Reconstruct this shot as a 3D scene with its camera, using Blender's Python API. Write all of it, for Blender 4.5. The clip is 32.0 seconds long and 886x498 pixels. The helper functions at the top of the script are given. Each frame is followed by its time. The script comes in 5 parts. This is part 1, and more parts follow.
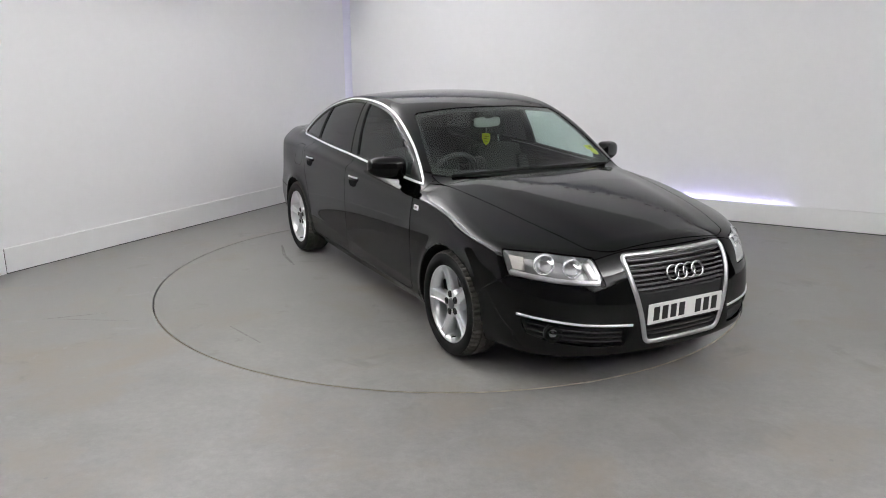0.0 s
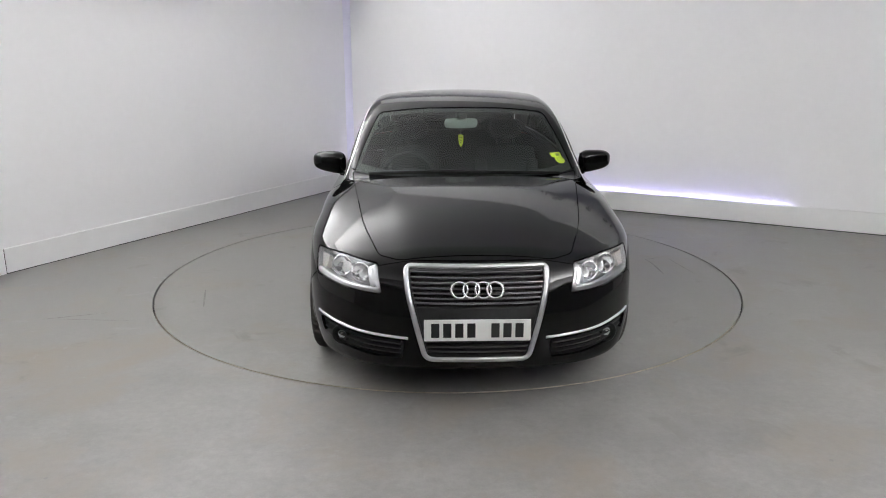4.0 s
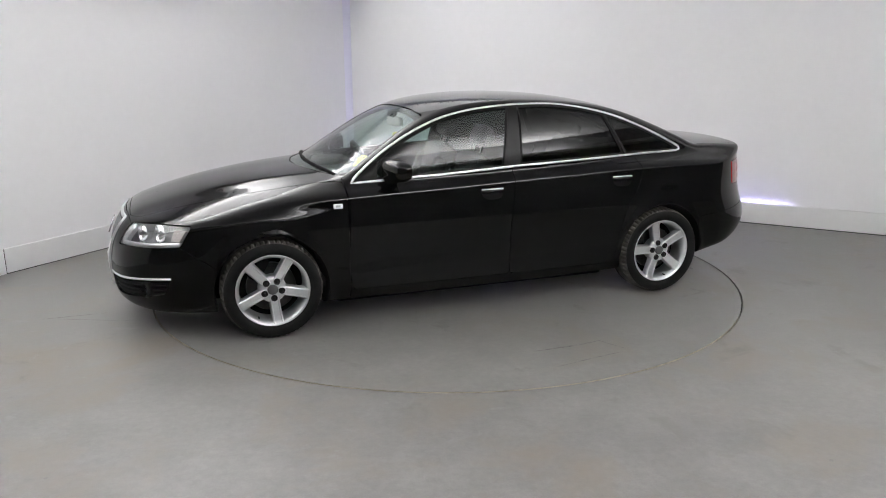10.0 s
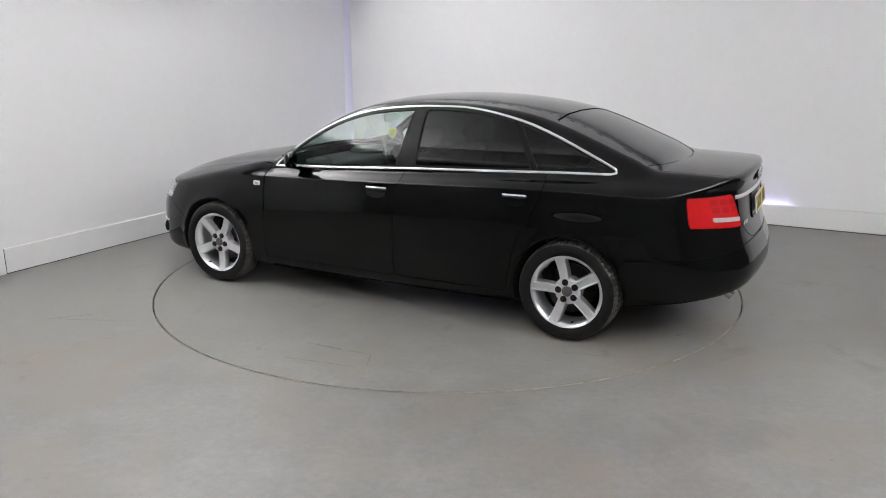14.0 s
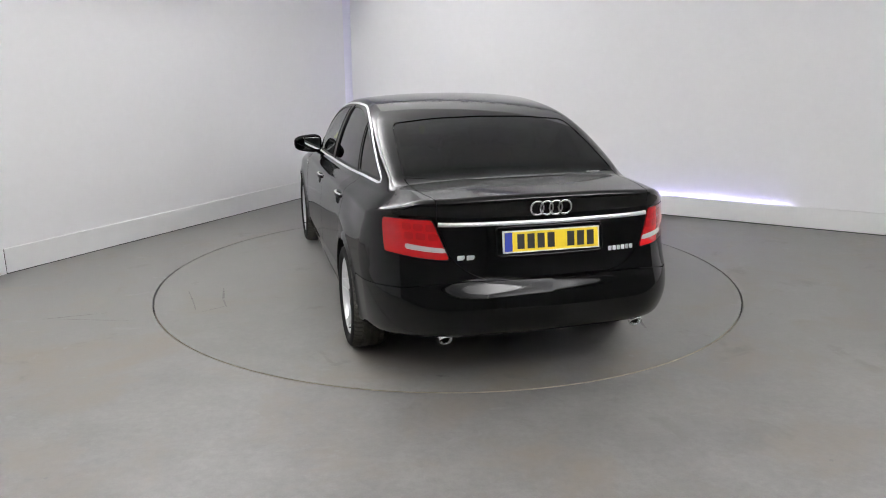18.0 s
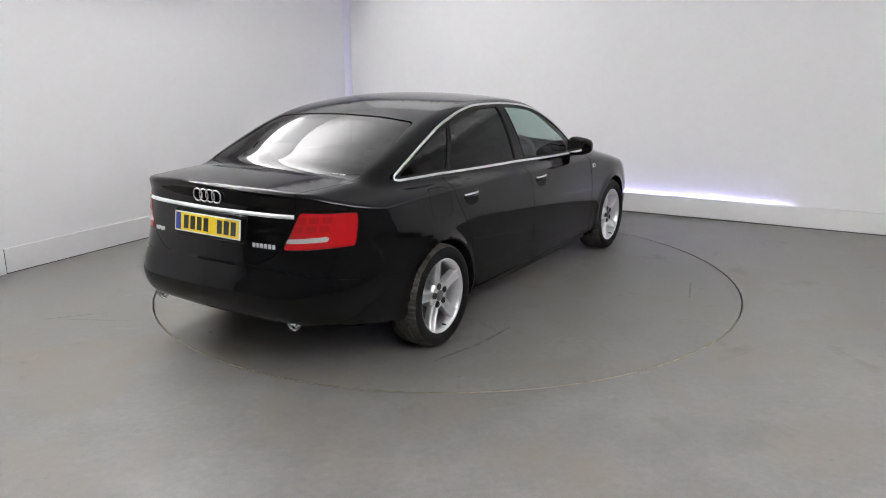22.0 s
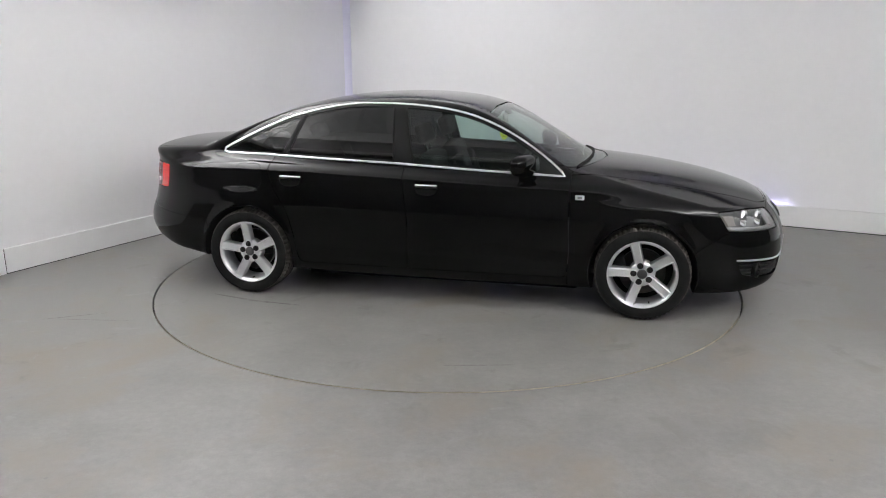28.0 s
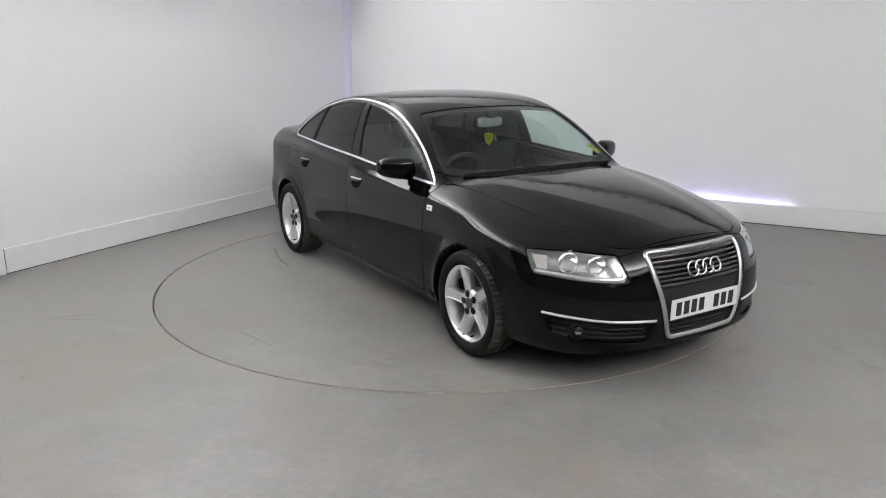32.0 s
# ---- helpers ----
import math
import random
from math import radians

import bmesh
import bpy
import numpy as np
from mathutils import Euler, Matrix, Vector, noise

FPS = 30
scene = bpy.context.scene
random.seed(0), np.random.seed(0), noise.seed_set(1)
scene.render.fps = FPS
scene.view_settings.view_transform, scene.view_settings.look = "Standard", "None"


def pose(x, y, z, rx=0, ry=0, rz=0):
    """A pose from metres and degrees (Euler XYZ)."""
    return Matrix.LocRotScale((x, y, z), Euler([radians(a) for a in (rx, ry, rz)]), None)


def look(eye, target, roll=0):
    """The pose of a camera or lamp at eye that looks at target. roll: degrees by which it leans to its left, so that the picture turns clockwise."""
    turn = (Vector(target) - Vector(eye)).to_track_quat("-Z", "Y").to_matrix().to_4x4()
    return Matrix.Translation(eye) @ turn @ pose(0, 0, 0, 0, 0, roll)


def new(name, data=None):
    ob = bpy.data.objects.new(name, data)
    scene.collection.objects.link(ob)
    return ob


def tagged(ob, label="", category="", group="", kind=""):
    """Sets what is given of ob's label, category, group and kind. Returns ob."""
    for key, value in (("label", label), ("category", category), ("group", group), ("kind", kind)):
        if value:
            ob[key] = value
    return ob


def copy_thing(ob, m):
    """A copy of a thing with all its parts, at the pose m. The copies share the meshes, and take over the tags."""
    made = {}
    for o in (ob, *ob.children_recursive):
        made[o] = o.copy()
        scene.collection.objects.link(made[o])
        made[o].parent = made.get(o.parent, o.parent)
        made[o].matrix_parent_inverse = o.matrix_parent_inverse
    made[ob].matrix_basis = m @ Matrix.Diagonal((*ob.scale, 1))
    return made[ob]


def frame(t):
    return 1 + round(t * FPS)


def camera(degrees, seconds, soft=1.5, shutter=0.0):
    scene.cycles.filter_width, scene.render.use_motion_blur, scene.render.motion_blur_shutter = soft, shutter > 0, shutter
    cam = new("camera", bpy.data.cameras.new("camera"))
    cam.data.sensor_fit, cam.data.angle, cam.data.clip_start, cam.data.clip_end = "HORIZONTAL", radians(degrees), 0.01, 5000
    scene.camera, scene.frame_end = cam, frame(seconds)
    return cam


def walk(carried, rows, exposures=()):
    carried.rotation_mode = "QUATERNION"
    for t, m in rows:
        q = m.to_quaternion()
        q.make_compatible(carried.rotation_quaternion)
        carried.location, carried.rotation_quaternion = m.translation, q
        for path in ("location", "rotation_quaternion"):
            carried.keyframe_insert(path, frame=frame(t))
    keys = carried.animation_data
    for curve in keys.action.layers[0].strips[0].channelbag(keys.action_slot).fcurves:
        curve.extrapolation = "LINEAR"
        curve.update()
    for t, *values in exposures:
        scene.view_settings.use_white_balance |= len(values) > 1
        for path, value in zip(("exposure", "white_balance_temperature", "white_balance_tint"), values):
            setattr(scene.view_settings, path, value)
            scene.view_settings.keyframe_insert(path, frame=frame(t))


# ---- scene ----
# ---------------------------------------------------------------- camera
cam = camera(60.67, 32.0, soft=1.0)
EYE = (0.0, -5.943, 1.738)
AIM = (-0.0307, -0.211, 0.26)
walk(cam, [(0.0, look(EYE, AIM, -0.175)), (32.0, look(EYE, AIM, -0.175))])

# ---------------------------------------------------------------- light
world = bpy.data.worlds.new("world")
world.use_nodes = True
world.node_tree.nodes["Background"].inputs[0].default_value = (0.8, 0.85, 1.0, 1)
world.node_tree.nodes["Background"].inputs[1].default_value = 0.05
scene.world = world
scene.view_settings.exposure = 0.0

# the room: one corner, walls at right angles, turned against the camera
CORNER = Vector((-1.319, 4.351, 0))
TURN = radians(-28.3)
ALONG = Vector((math.cos(TURN), math.sin(TURN), 0))       # along the right-hand wall
INTO = Vector((math.sin(TURN), -math.cos(TURN), 0))       # along the left-hand wall, towards the camera
ROOM_L, ROOM_W, ROOM_H = 9.4, 9.2, 3.8
COVE = 2.74


def spot(a, b, z=0.0):
    """A place in the room: a metres along the right-hand wall, b metres out from it."""
    p = CORNER + ALONG * a + INTO * b
    return Vector((p.x, p.y, z))


def area_lamp(name, a, b, z, size_x, size_y, watts, colour=(1, 1, 1)):
    data = bpy.data.lights.new(name, "AREA")
    data.shape, data.size, data.size_y, data.energy, data.color = "RECTANGLE", size_x, size_y, watts, colour
    ob = new(name, data)
    p = spot(a, b, z)
    ob.matrix_world = Matrix.Translation(p) @ Matrix.Rotation(TURN, 4, "Z")
    return ob


# up-lights lying in the coves along the tops of the walls: (along, out, length along, length out, watts, lean to the wall)
COVES = [(0.18, 5.5, 0.28, 6.8, 565.0, (0.0, 12.0)), (7.2, 0.18, 3.6, 0.28, 12.0, (-24.0, 0.0)), (4.8, ROOM_W - 0.18, 8.2, 0.28, 65.0, (24.0, 0.0)),
         (ROOM_L - 0.18, 6.4, 0.28, 4.8, 1060.0, (0.0, -12.0))]
for a, b, la, lb, watts, (tx, ty) in COVES:
    lamp = area_lamp("cove_lamp", a, b, COVE + 0.07, la, lb, watts, (1.0, 0.99, 0.99))
    lamp.matrix_world = lamp.matrix_world @ Matrix.Rotation(radians(tx), 4, "X") @ Matrix.Rotation(radians(ty), 4, "Y") @ Matrix.Rotation(math.pi, 4, "X")


# ---------------------------------------------------------------- materials
def material(name, colour=(0.5, 0.5, 0.5), rough=0.5, metal=0.0, coat=0.0, spec=0.5, emit=0.0, emit_colour=None, trans=0.0, ior=1.45, alpha=1.0):
    m = bpy.data.materials.new(name)
    m.use_nodes = True
    b = m.node_tree.nodes["Principled BSDF"]
    b.inputs["Base Color"].default_value = (*colour, 1)
    b.inputs["Roughness"].default_value = rough
    b.inputs["Metallic"].default_value = metal
    b.inputs["Coat Weight"].default_value = coat
    b.inputs["Coat Roughness"].default_value = 0.03
    b.inputs["Specular IOR Level"].default_value = spec
    b.inputs["IOR"].default_value = ior
    b.inputs["Transmission Weight"].default_value = trans
    b.inputs["Alpha"].default_value = alpha
    if emit:
        b.inputs["Emission Color"].default_value = (*(emit_colour or colour), 1)
        b.inputs["Emission Strength"].default_value = emit
    return m


def mottle(m, scales, amounts, rough_amount=0.0, bump=0.0, bump_scale=200.0, tints=()):
    """Varies a material's colour and gloss by noises of the given sizes."""
    t = m.node_tree
    b = t.nodes["Principled BSDF"]
    co = t.nodes.new("ShaderNodeTexCoord")
    base = b.inputs["Base Color"].default_value[:]
    last = None
    for sc, am in zip(scales, amounts):
        n = t.nodes.new("ShaderNodeTexNoise")
        n.inputs["Scale"].default_value = sc
        n.inputs["Detail"].default_value = 6
        n.inputs["Roughness"].default_value = 0.6
        t.links.new(co.outputs["Object"], n.inputs["Vector"])
        r = t.nodes.new("ShaderNodeMapRange")
        r.inputs["From Min"].default_value, r.inputs["From Max"].default_value = 0.3, 0.7
        r.inputs["To Min"].default_value, r.inputs["To Max"].default_value = 1 - am, 1 + am
        t.links.new(n.outputs["Fac"], r.inputs["Value"])
        if last is None:
            last = r.outputs[0]
        else:
            mul = t.nodes.new("ShaderNodeMath")
            mul.operation = "MULTIPLY"
            t.links.new(last, mul.inputs[0])
            t.links.new(r.outputs[0], mul.inputs[1])
            last = mul.outputs[0]
    mix = t.nodes.new("ShaderNodeVectorMath")
    mix.operation = "SCALE"
    mix.inputs[0].default_value = base[:3]
    t.links.new(last, mix.inputs["Scale"])
    out = mix.outputs[0]
    for tint in tints:
        n = t.nodes.new("ShaderNodeTexNoise")
        n.inputs["Scale"].default_value, n.inputs["Detail"].default_value = tint[0], 8
        n.inputs["Roughness"].default_value, n.inputs["Distortion"].default_value = 0.65, 0.6
        t.links.new(co.outputs["Object"], n.inputs["Vector"])
        r = t.nodes.new("ShaderNodeMapRange")
        r.inputs["From Min"].default_value, r.inputs["From Max"].default_value = tint[3], tint[4]
        r.inputs["To Max"].default_value = tint[2]
        t.links.new(n.outputs["Fac"], r.inputs["Value"])
        x = t.nodes.new("ShaderNodeMix")
        x.data_type = "RGBA"
        t.links.new(r.outputs[0], x.inputs[0])
        t.links.new(out, x.inputs[6])
        x.inputs[7].default_value = (*tint[1], 1)
        out = x.outputs[2]
    t.links.new(out, b.inputs["Base Color"])
    if rough_amount:
        r = t.nodes.new("ShaderNodeMapRange")
        r.inputs["From Min"].default_value, r.inputs["From Max"].default_value = 0.7, 1.3
        base_r = b.inputs["Roughness"].default_value
        r.inputs["To Min"].default_value, r.inputs["To Max"].default_value = base_r - rough_amount, base_r + rough_amount
        t.links.new(last, r.inputs["Value"])
        t.links.new(r.outputs[0], b.inputs["Roughness"])
    if bump:
        n = t.nodes.new("ShaderNodeTexNoise")
        n.inputs["Scale"].default_value = bump_scale
        n.inputs["Detail"].default_value = 4
        t.links.new(co.outputs["Object"], n.inputs["Vector"])
        bp = t.nodes.new("ShaderNodeBump")
        bp.inputs["Strength"].default_value = bump
        bp.inputs["Distance"].default_value = 0.002
        t.links.new(n.outputs["Fac"], bp.inputs["Height"])
        t.links.new(bp.outputs[0], b.inputs["Normal"])
    return m


def tinted_glass(name, tint, ior=1.45):
    """Flat dark glass: light passes straight through it, dimmed, and the rest mirrors."""
    m = bpy.data.materials.new(name)
    m.use_nodes = True
    t = m.node_tree
    t.nodes.remove(t.nodes["Principled BSDF"])
    clear, gloss = t.nodes.new("ShaderNodeBsdfTransparent"), t.nodes.new("ShaderNodeBsdfGlossy")
    facing, mix = t.nodes.new("ShaderNodeLayerWeight"), t.nodes.new("ShaderNodeMixShader")
    power, scale = t.nodes.new("ShaderNodeMath"), t.nodes.new("ShaderNodeMath")
    clear.inputs["Color"].default_value = (*tint, 1)
    gloss.inputs["Color"].default_value = (1, 1, 1, 1)
    gloss.inputs["Roughness"].default_value = 0.0
    facing.inputs["Blend"].default_value = 0.5
    power.operation, scale.operation = "POWER", "MULTIPLY_ADD"
    power.inputs[1].default_value = 5.0
    head_on = 1.6 * ((ior - 1) / (ior + 1)) ** 2
    scale.inputs[1].default_value, scale.inputs[2].default_value = 0.9 - head_on, head_on
    t.links.new(facing.outputs["Facing"], power.inputs[0])
    t.links.new(power.outputs[0], scale.inputs[0])
    t.links.new(scale.outputs[0], mix.inputs[0])
    t.links.new(clear.outputs[0], mix.inputs[1])
    t.links.new(gloss.outputs[0], mix.inputs[2])
    t.links.new(mix.outputs[0], t.nodes["Material Output"].inputs["Surface"])
    return m


M_WALL = mottle(material("white_wall_paint", (0.84, 0.84, 0.85), 0.55), (0.6, 14), (0.015, 0.01), bump=0.1, bump_scale=150)
M_SKIRT = mottle(material("white_skirting_paint", (0.80, 0.80, 0.80), 0.4), (0.8, 9), (0.02, 0.015))
M_DARKWALL = mottle(material("grey_wall_paint", (0.16, 0.16, 0.163), 0.8), (1.0,), (0.1,))
M_CEIL = material("white_ceiling_paint", (0.68, 0.68, 0.68), 0.8)
M_FLOOR = mottle(material("grey_floor_paint", (0.163, 0.159, 0.154), 0.42), (0.55, 3.5, 25, 120), (0.15, 0.14, 0.11, 0.08), 0.12, bump=0.15, bump_scale=60, tints=((1.4, (0.170, 0.145, 0.116), 0.8, 0.50, 0.72), (2.3, (0.120, 0.114, 0.105), 0.55, 0.60, 0.68), (5.0, (0.185, 0.182, 0.178), 0.6, 0.62, 0.68)))
M_DISC = mottle(material("grey_turntable_paint", (0.164, 0.160, 0.153), 0.42), (0.7, 4.5, 25, 120), (0.15, 0.14, 0.11, 0.08), 0.12, bump=0.15, bump_scale=60, tints=((1.1, (0.162, 0.139, 0.108), 0.85, 0.50, 0.72), (2.9, (0.115, 0.109, 0.100), 0.55, 0.60, 0.68), (5.0, (0.185, 0.182, 0.178), 0.5, 0.63, 0.69)))
M_GAP = material("dark_gap", (0.02, 0.02, 0.02), 0.8)
# turntable edge lightened in colour, so the near side of the gap looks lit
M_EDGE = mottle(material("lit_metal_edge", (0.34, 0.30, 0.24), 0.7), (3, 12), (0.25, 0.2))
M_LED = material("cold_white_led", (0.75, 0.78, 1.0), 0.5, emit=23.0, emit_colour=(0.50, 0.46, 1.0))
M_LED_DIM = material("dim_violet_led", (0.80, 0.80, 0.88), 0.5, emit=0.04, emit_colour=(0.55, 0.50, 1.0))
M_PAINT = material("black_car_paint", (0.0012, 0.0012, 0.0015), 0.06, spec=0.31)
M_PLASTIC = mottle(material("black_plastic", (0.012, 0.012, 0.013), 0.55), (60,), (0.2,), bump=0.3, bump_scale=400)
M_LINER = material("black_arch_liner", (0.006, 0.006, 0.006), 0.9, spec=0.1)
M_RUBBER = mottle(material("black_rubber", (0.007, 0.007, 0.007), 0.7, spec=0.18), (12, 90), (0.25, 0.15))
M_TREAD = mottle(material("dusty_tread_rubber", (0.062, 0.058, 0.052), 0.8, spec=0.2), (14, 90), (0.3, 0.2))
M_ALLOY = mottle(material("silver_alloy_paint", (0.70, 0.71, 0.72), 0.30, 0.78, coat=0.4), (14,), (0.03,))
M_STEEL = mottle(material("worn_steel", (0.13, 0.125, 0.12), 0.35, 1.0), (30,), (0.15,))
M_CHROME = material("bright_chrome", (0.66, 0.67, 0.68), 0.14, 1.0)
M_BRIGHT = material("brushed_bright_trim", (0.80, 0.81, 0.82), 0.32, 0.75)
M_SATIN = material("satin_aluminium", (0.58, 0.59, 0.60), 0.34, 1.0)
M_GLASS = tinted_glass("clear_windscreen_glass", (0.70, 0.79, 0.75), 1.38)
M_TINT = tinted_glass("dark_privacy_glass", (0.035, 0.038, 0.038), 1.31)
M_REAR = tinted_glass("dark_coated_rear_glass", (0.025, 0.027, 0.027), 1.27)
M_SIDE = tinted_glass("lightly_tinted_side_glass", (0.58, 0.68, 0.65), 1.38)
M_GLOSSBLACK = material("satin_black_trim", (0.006, 0.006, 0.006), 0.35, spec=0.2)
# upper grille slats: gloss black greyed in colour for the light they reflect
M_SLAT = material("black_slat_greyed", (0.10, 0.10, 0.105), 0.3)
M_LAMPGREY = material("grey_lamp_housing", (0.62, 0.63, 0.64), 0.22, 0.65)
M_INDICATOR = material("pale_amber_block", (0.62, 0.59, 0.56), 0.2, 0.4)
M_REVERSE = material("clear_reversing_lens", (0.66, 0.65, 0.65), 0.22, 0.35, coat=0.5)
M_DEEPRED = material("deep_red_lens", (0.29, 0.004, 0.006), 0.2, coat=0.3)
M_BOWL = material("polished_lamp_bowl", (0.92, 0.93, 0.94), 0.07, 1.0)
M_BOLT = material("dark_bolt", (0.02, 0.02, 0.02), 0.5, 0.6)
M_CAP = material("grey_cap", (0.12, 0.12, 0.125), 0.35, 0.5)
M_STEER = material("grey_leather", (0.035, 0.035, 0.036), 0.5)
M_MIRRORCASE = material("pale_grey_plastic", (0.38, 0.40, 0.38), 0.5)
M_OLIVE = material("olive_print", (0.16, 0.17, 0.02), 0.6)
M_SCUFF = mottle(material("dark_scuff", (0.147, 0.143, 0.137), 0.6), (8, 30), (0.3, 0.3))
M_LENS = tinted_glass("clear_lamp_lens", (0.93, 0.93, 0.93), 1.42)
M_RED = material("red_lamp_lens", (0.40, 0.005, 0.007), 0.10, coat=0.6)
M_CLOTH = mottle(material("charcoal_seat_cloth", (0.028, 0.028, 0.029), 0.9), (25,), (0.2,), bump=0.4, bump_scale=500)
M_TRIM = mottle(material("dark_interior_plastic", (0.010, 0.010, 0.011), 0.7), (50,), (0.15,))
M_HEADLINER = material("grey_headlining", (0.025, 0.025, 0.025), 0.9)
M_WHITE = material("white_plate", (0.72, 0.72, 0.70), 0.4)
M_YELLOW = material("yellow_plate", (0.75, 0.55, 0.02), 0.4)
M_INK = material("black_ink", (0.01, 0.01, 0.01), 0.5)
M_BLUE = material("blue_plate_band", (0.02, 0.04, 0.35), 0.4)
M_STICKER = material("yellow_sticker", (0.62, 0.68, 0.03), 0.6)
M_MIRROR = material("mirror_glass", (0.9, 0.9, 0.9), 0.02, 1.0)


# ---------------------------------------------------------------- mesh helpers
def mesh_object(name, bm, mat, parent=None, label="", smooth=False):
    me = bpy.data.meshes.new(name)
    bm.normal_update()
    bm.to_mesh(me)
    bm.free()
    if mat:
        me.materials.append(mat)
    if smooth:
        me.shade_smooth()
    ob = new(name, me)
    if parent is not None:
        ob.parent = parent
    if label:
        tagged(ob, label)
    return ob


part = mesh_object


def box(bm, cx, cy, cz, sx, sy, sz, m=None, bevel=0.0):
    r = bmesh.ops.create_cube(bm, size=1.0)
    vs = r["verts"]
    bmesh.ops.scale(bm, vec=(sx, sy, sz), verts=vs)
    if bevel:
        es = list({e for v in vs for e in v.link_edges})
        o = bmesh.ops.bevel(bm, geom=es, offset=bevel, segments=2, profile=0.6, affect="EDGES")
        vs = list({v for f in o["faces"] for v in f.verts} | {v for v in vs if v.is_valid})
    bmesh.ops.translate(bm, vec=(cx, cy, cz), verts=vs)
    if m is not None:
        bmesh.ops.transform(bm, matrix=m, verts=vs)
    return vs


def room_box(bm, a0, a1, b0, b1, z0, z1):
    """A block in the room's own axes."""
    c = [spot(a, b, z) for z in (z0, z1) for a, b in ((a0, b0), (a0, b1), (a1, b1), (a1, b0))]
    v = [bm.verts.new(p) for p in c]
    for f in ((0, 1, 2, 3), (7, 6, 5, 4), (0, 4, 5, 1), (1, 5, 6, 2), (2, 6, 7, 3), (3, 7, 4, 0)):
        bm.faces.new([v[i] for i in f])
    bmesh.ops.recalc_face_normals(bm, faces=bm.faces[:])


def ring(bm, r0, r1, z, segs=128):
    va, vb = [], []
    for i in range(segs):
        a = 2 * math.pi * i / segs
        va.append(bm.verts.new((r0 * math.cos(a), r0 * math.sin(a), z)))
        vb.append(bm.verts.new((r1 * math.cos(a), r1 * math.sin(a), z)))
    for i in range(segs):
        j = (i + 1) % segs
        bm.faces.new((va[i], vb[i], vb[j], va[j]))
    return va, vb


def lathe(bm, profile, segs=64, closed=False):
    """Revolves (radius, y) pairs about the y axis."""
    rows = []
    for r, y in profile:
        rows.append([bm.verts.new((r * math.cos(2 * math.pi * i / segs), y, r * math.sin(2 * math.pi * i / segs))) for i in range(segs)])
    n = len(rows)
    for k in range(n if closed else n - 1):
        p, q = rows[k], rows[(k + 1) % n]
        for i in range(segs):
            j = (i + 1) % segs
            bm.faces.new((p[i], p[j], q[j], q[i]))
    return rows


# ---------------------------------------------------------------- the room
R_TABLE = 2.247
SEGS = 128
bm = bmesh.new()
inner, outer = [], []
reach = [(spot(a, b).xy) for a, b in ((-0.3, -0.3), (ROOM_L + 0.3, -0.3), (ROOM_L + 0.3, ROOM_W + 0.3), (-0.3, ROOM_W + 0.3))]
for i in range(SEGS):
    d = Vector((math.cos(2 * math.pi * i / SEGS), math.sin(2 * math.pi * i / SEGS)))
    best = 1e9
    for k in range(4):
        p, e = reach[k], reach[(k + 1) % 4] - reach[k]
        den = d.x * e.y - d.y * e.x
        if abs(den) > 1e-9:
            t = (p.x * e.y - p.y * e.x) / den
            u = (p.x * d.y - p.y * d.x) / den
            if t > 0 and -1e-6 <= u <= 1 + 1e-6:
                best = min(best, t)
    inner.append(bm.verts.new((d.x * (R_TABLE + 0.012), d.y * (R_TABLE + 0.012), 0)))
    outer.append(bm.verts.new((d.x * best, d.y * best, 0)))
lip = [bm.verts.new((v.co.x, v.co.y, -0.05)) for v in inner]
for i in range(SEGS):
    j = (i + 1) % SEGS
    bm.faces.new((inner[i], outer[i], outer[j], inner[j]))
    bm.faces.new((inner[j], lip[j], lip[i], inner[i]))
floor = tagged(mesh_object("floor", bm, M_FLOOR), "grey painted concrete studio floor with faint scuffs", "floor", kind="structure")

bm = bmesh.new()
bmesh.ops.create_circle(bm, cap_ends=True, segments=96, radius=R_TABLE + 0.2)
bmesh.ops.translate(bm, vec=(0, 0, -0.05), verts=bm.verts[:])
tagged(mesh_object("floor_pit", bm, M_GAP), "dark pit below the turntable gap", "floor pit", kind="structure")

for name, a0, a1, b0, b1, lab in (
        ("wall_right", 0.0, ROOM_L, -0.2, 0.0, "plain white studio wall with a lit skirting ledge"),
        ("wall_left", -0.2, 0.045, 0.001, 5.2, "plain white studio wall beside the corner light"),
        ("wall_left_return", -0.25, -0.035, 5.2, ROOM_W, "plain white studio wall set slightly back"),
        ("wall_behind", -0.2, ROOM_L, ROOM_W, ROOM_W + 0.2, "plain grey wall closing the studio"),
        ("wall_far_side", ROOM_L, ROOM_L + 0.2, -0.2, ROOM_W + 0.2, "plain grey wall closing the studio")):
    bm = bmesh.new()
    room_box(bm, a0, a1, b0, b1, 0.0, ROOM_H)
    tagged(mesh_object(name, bm, M_DARKWALL if "closing" in lab else M_WALL), lab, "wall", kind="structure")
bm = bmesh.new()
room_box(bm, -0.25, ROOM_L + 0.2, -0.2, ROOM_W + 0.2, ROOM_H, ROOM_H + 0.2)
tagged(mesh_object("ceiling", bm, M_CEIL), "plain pale grey studio ceiling", "ceiling", kind="structure")

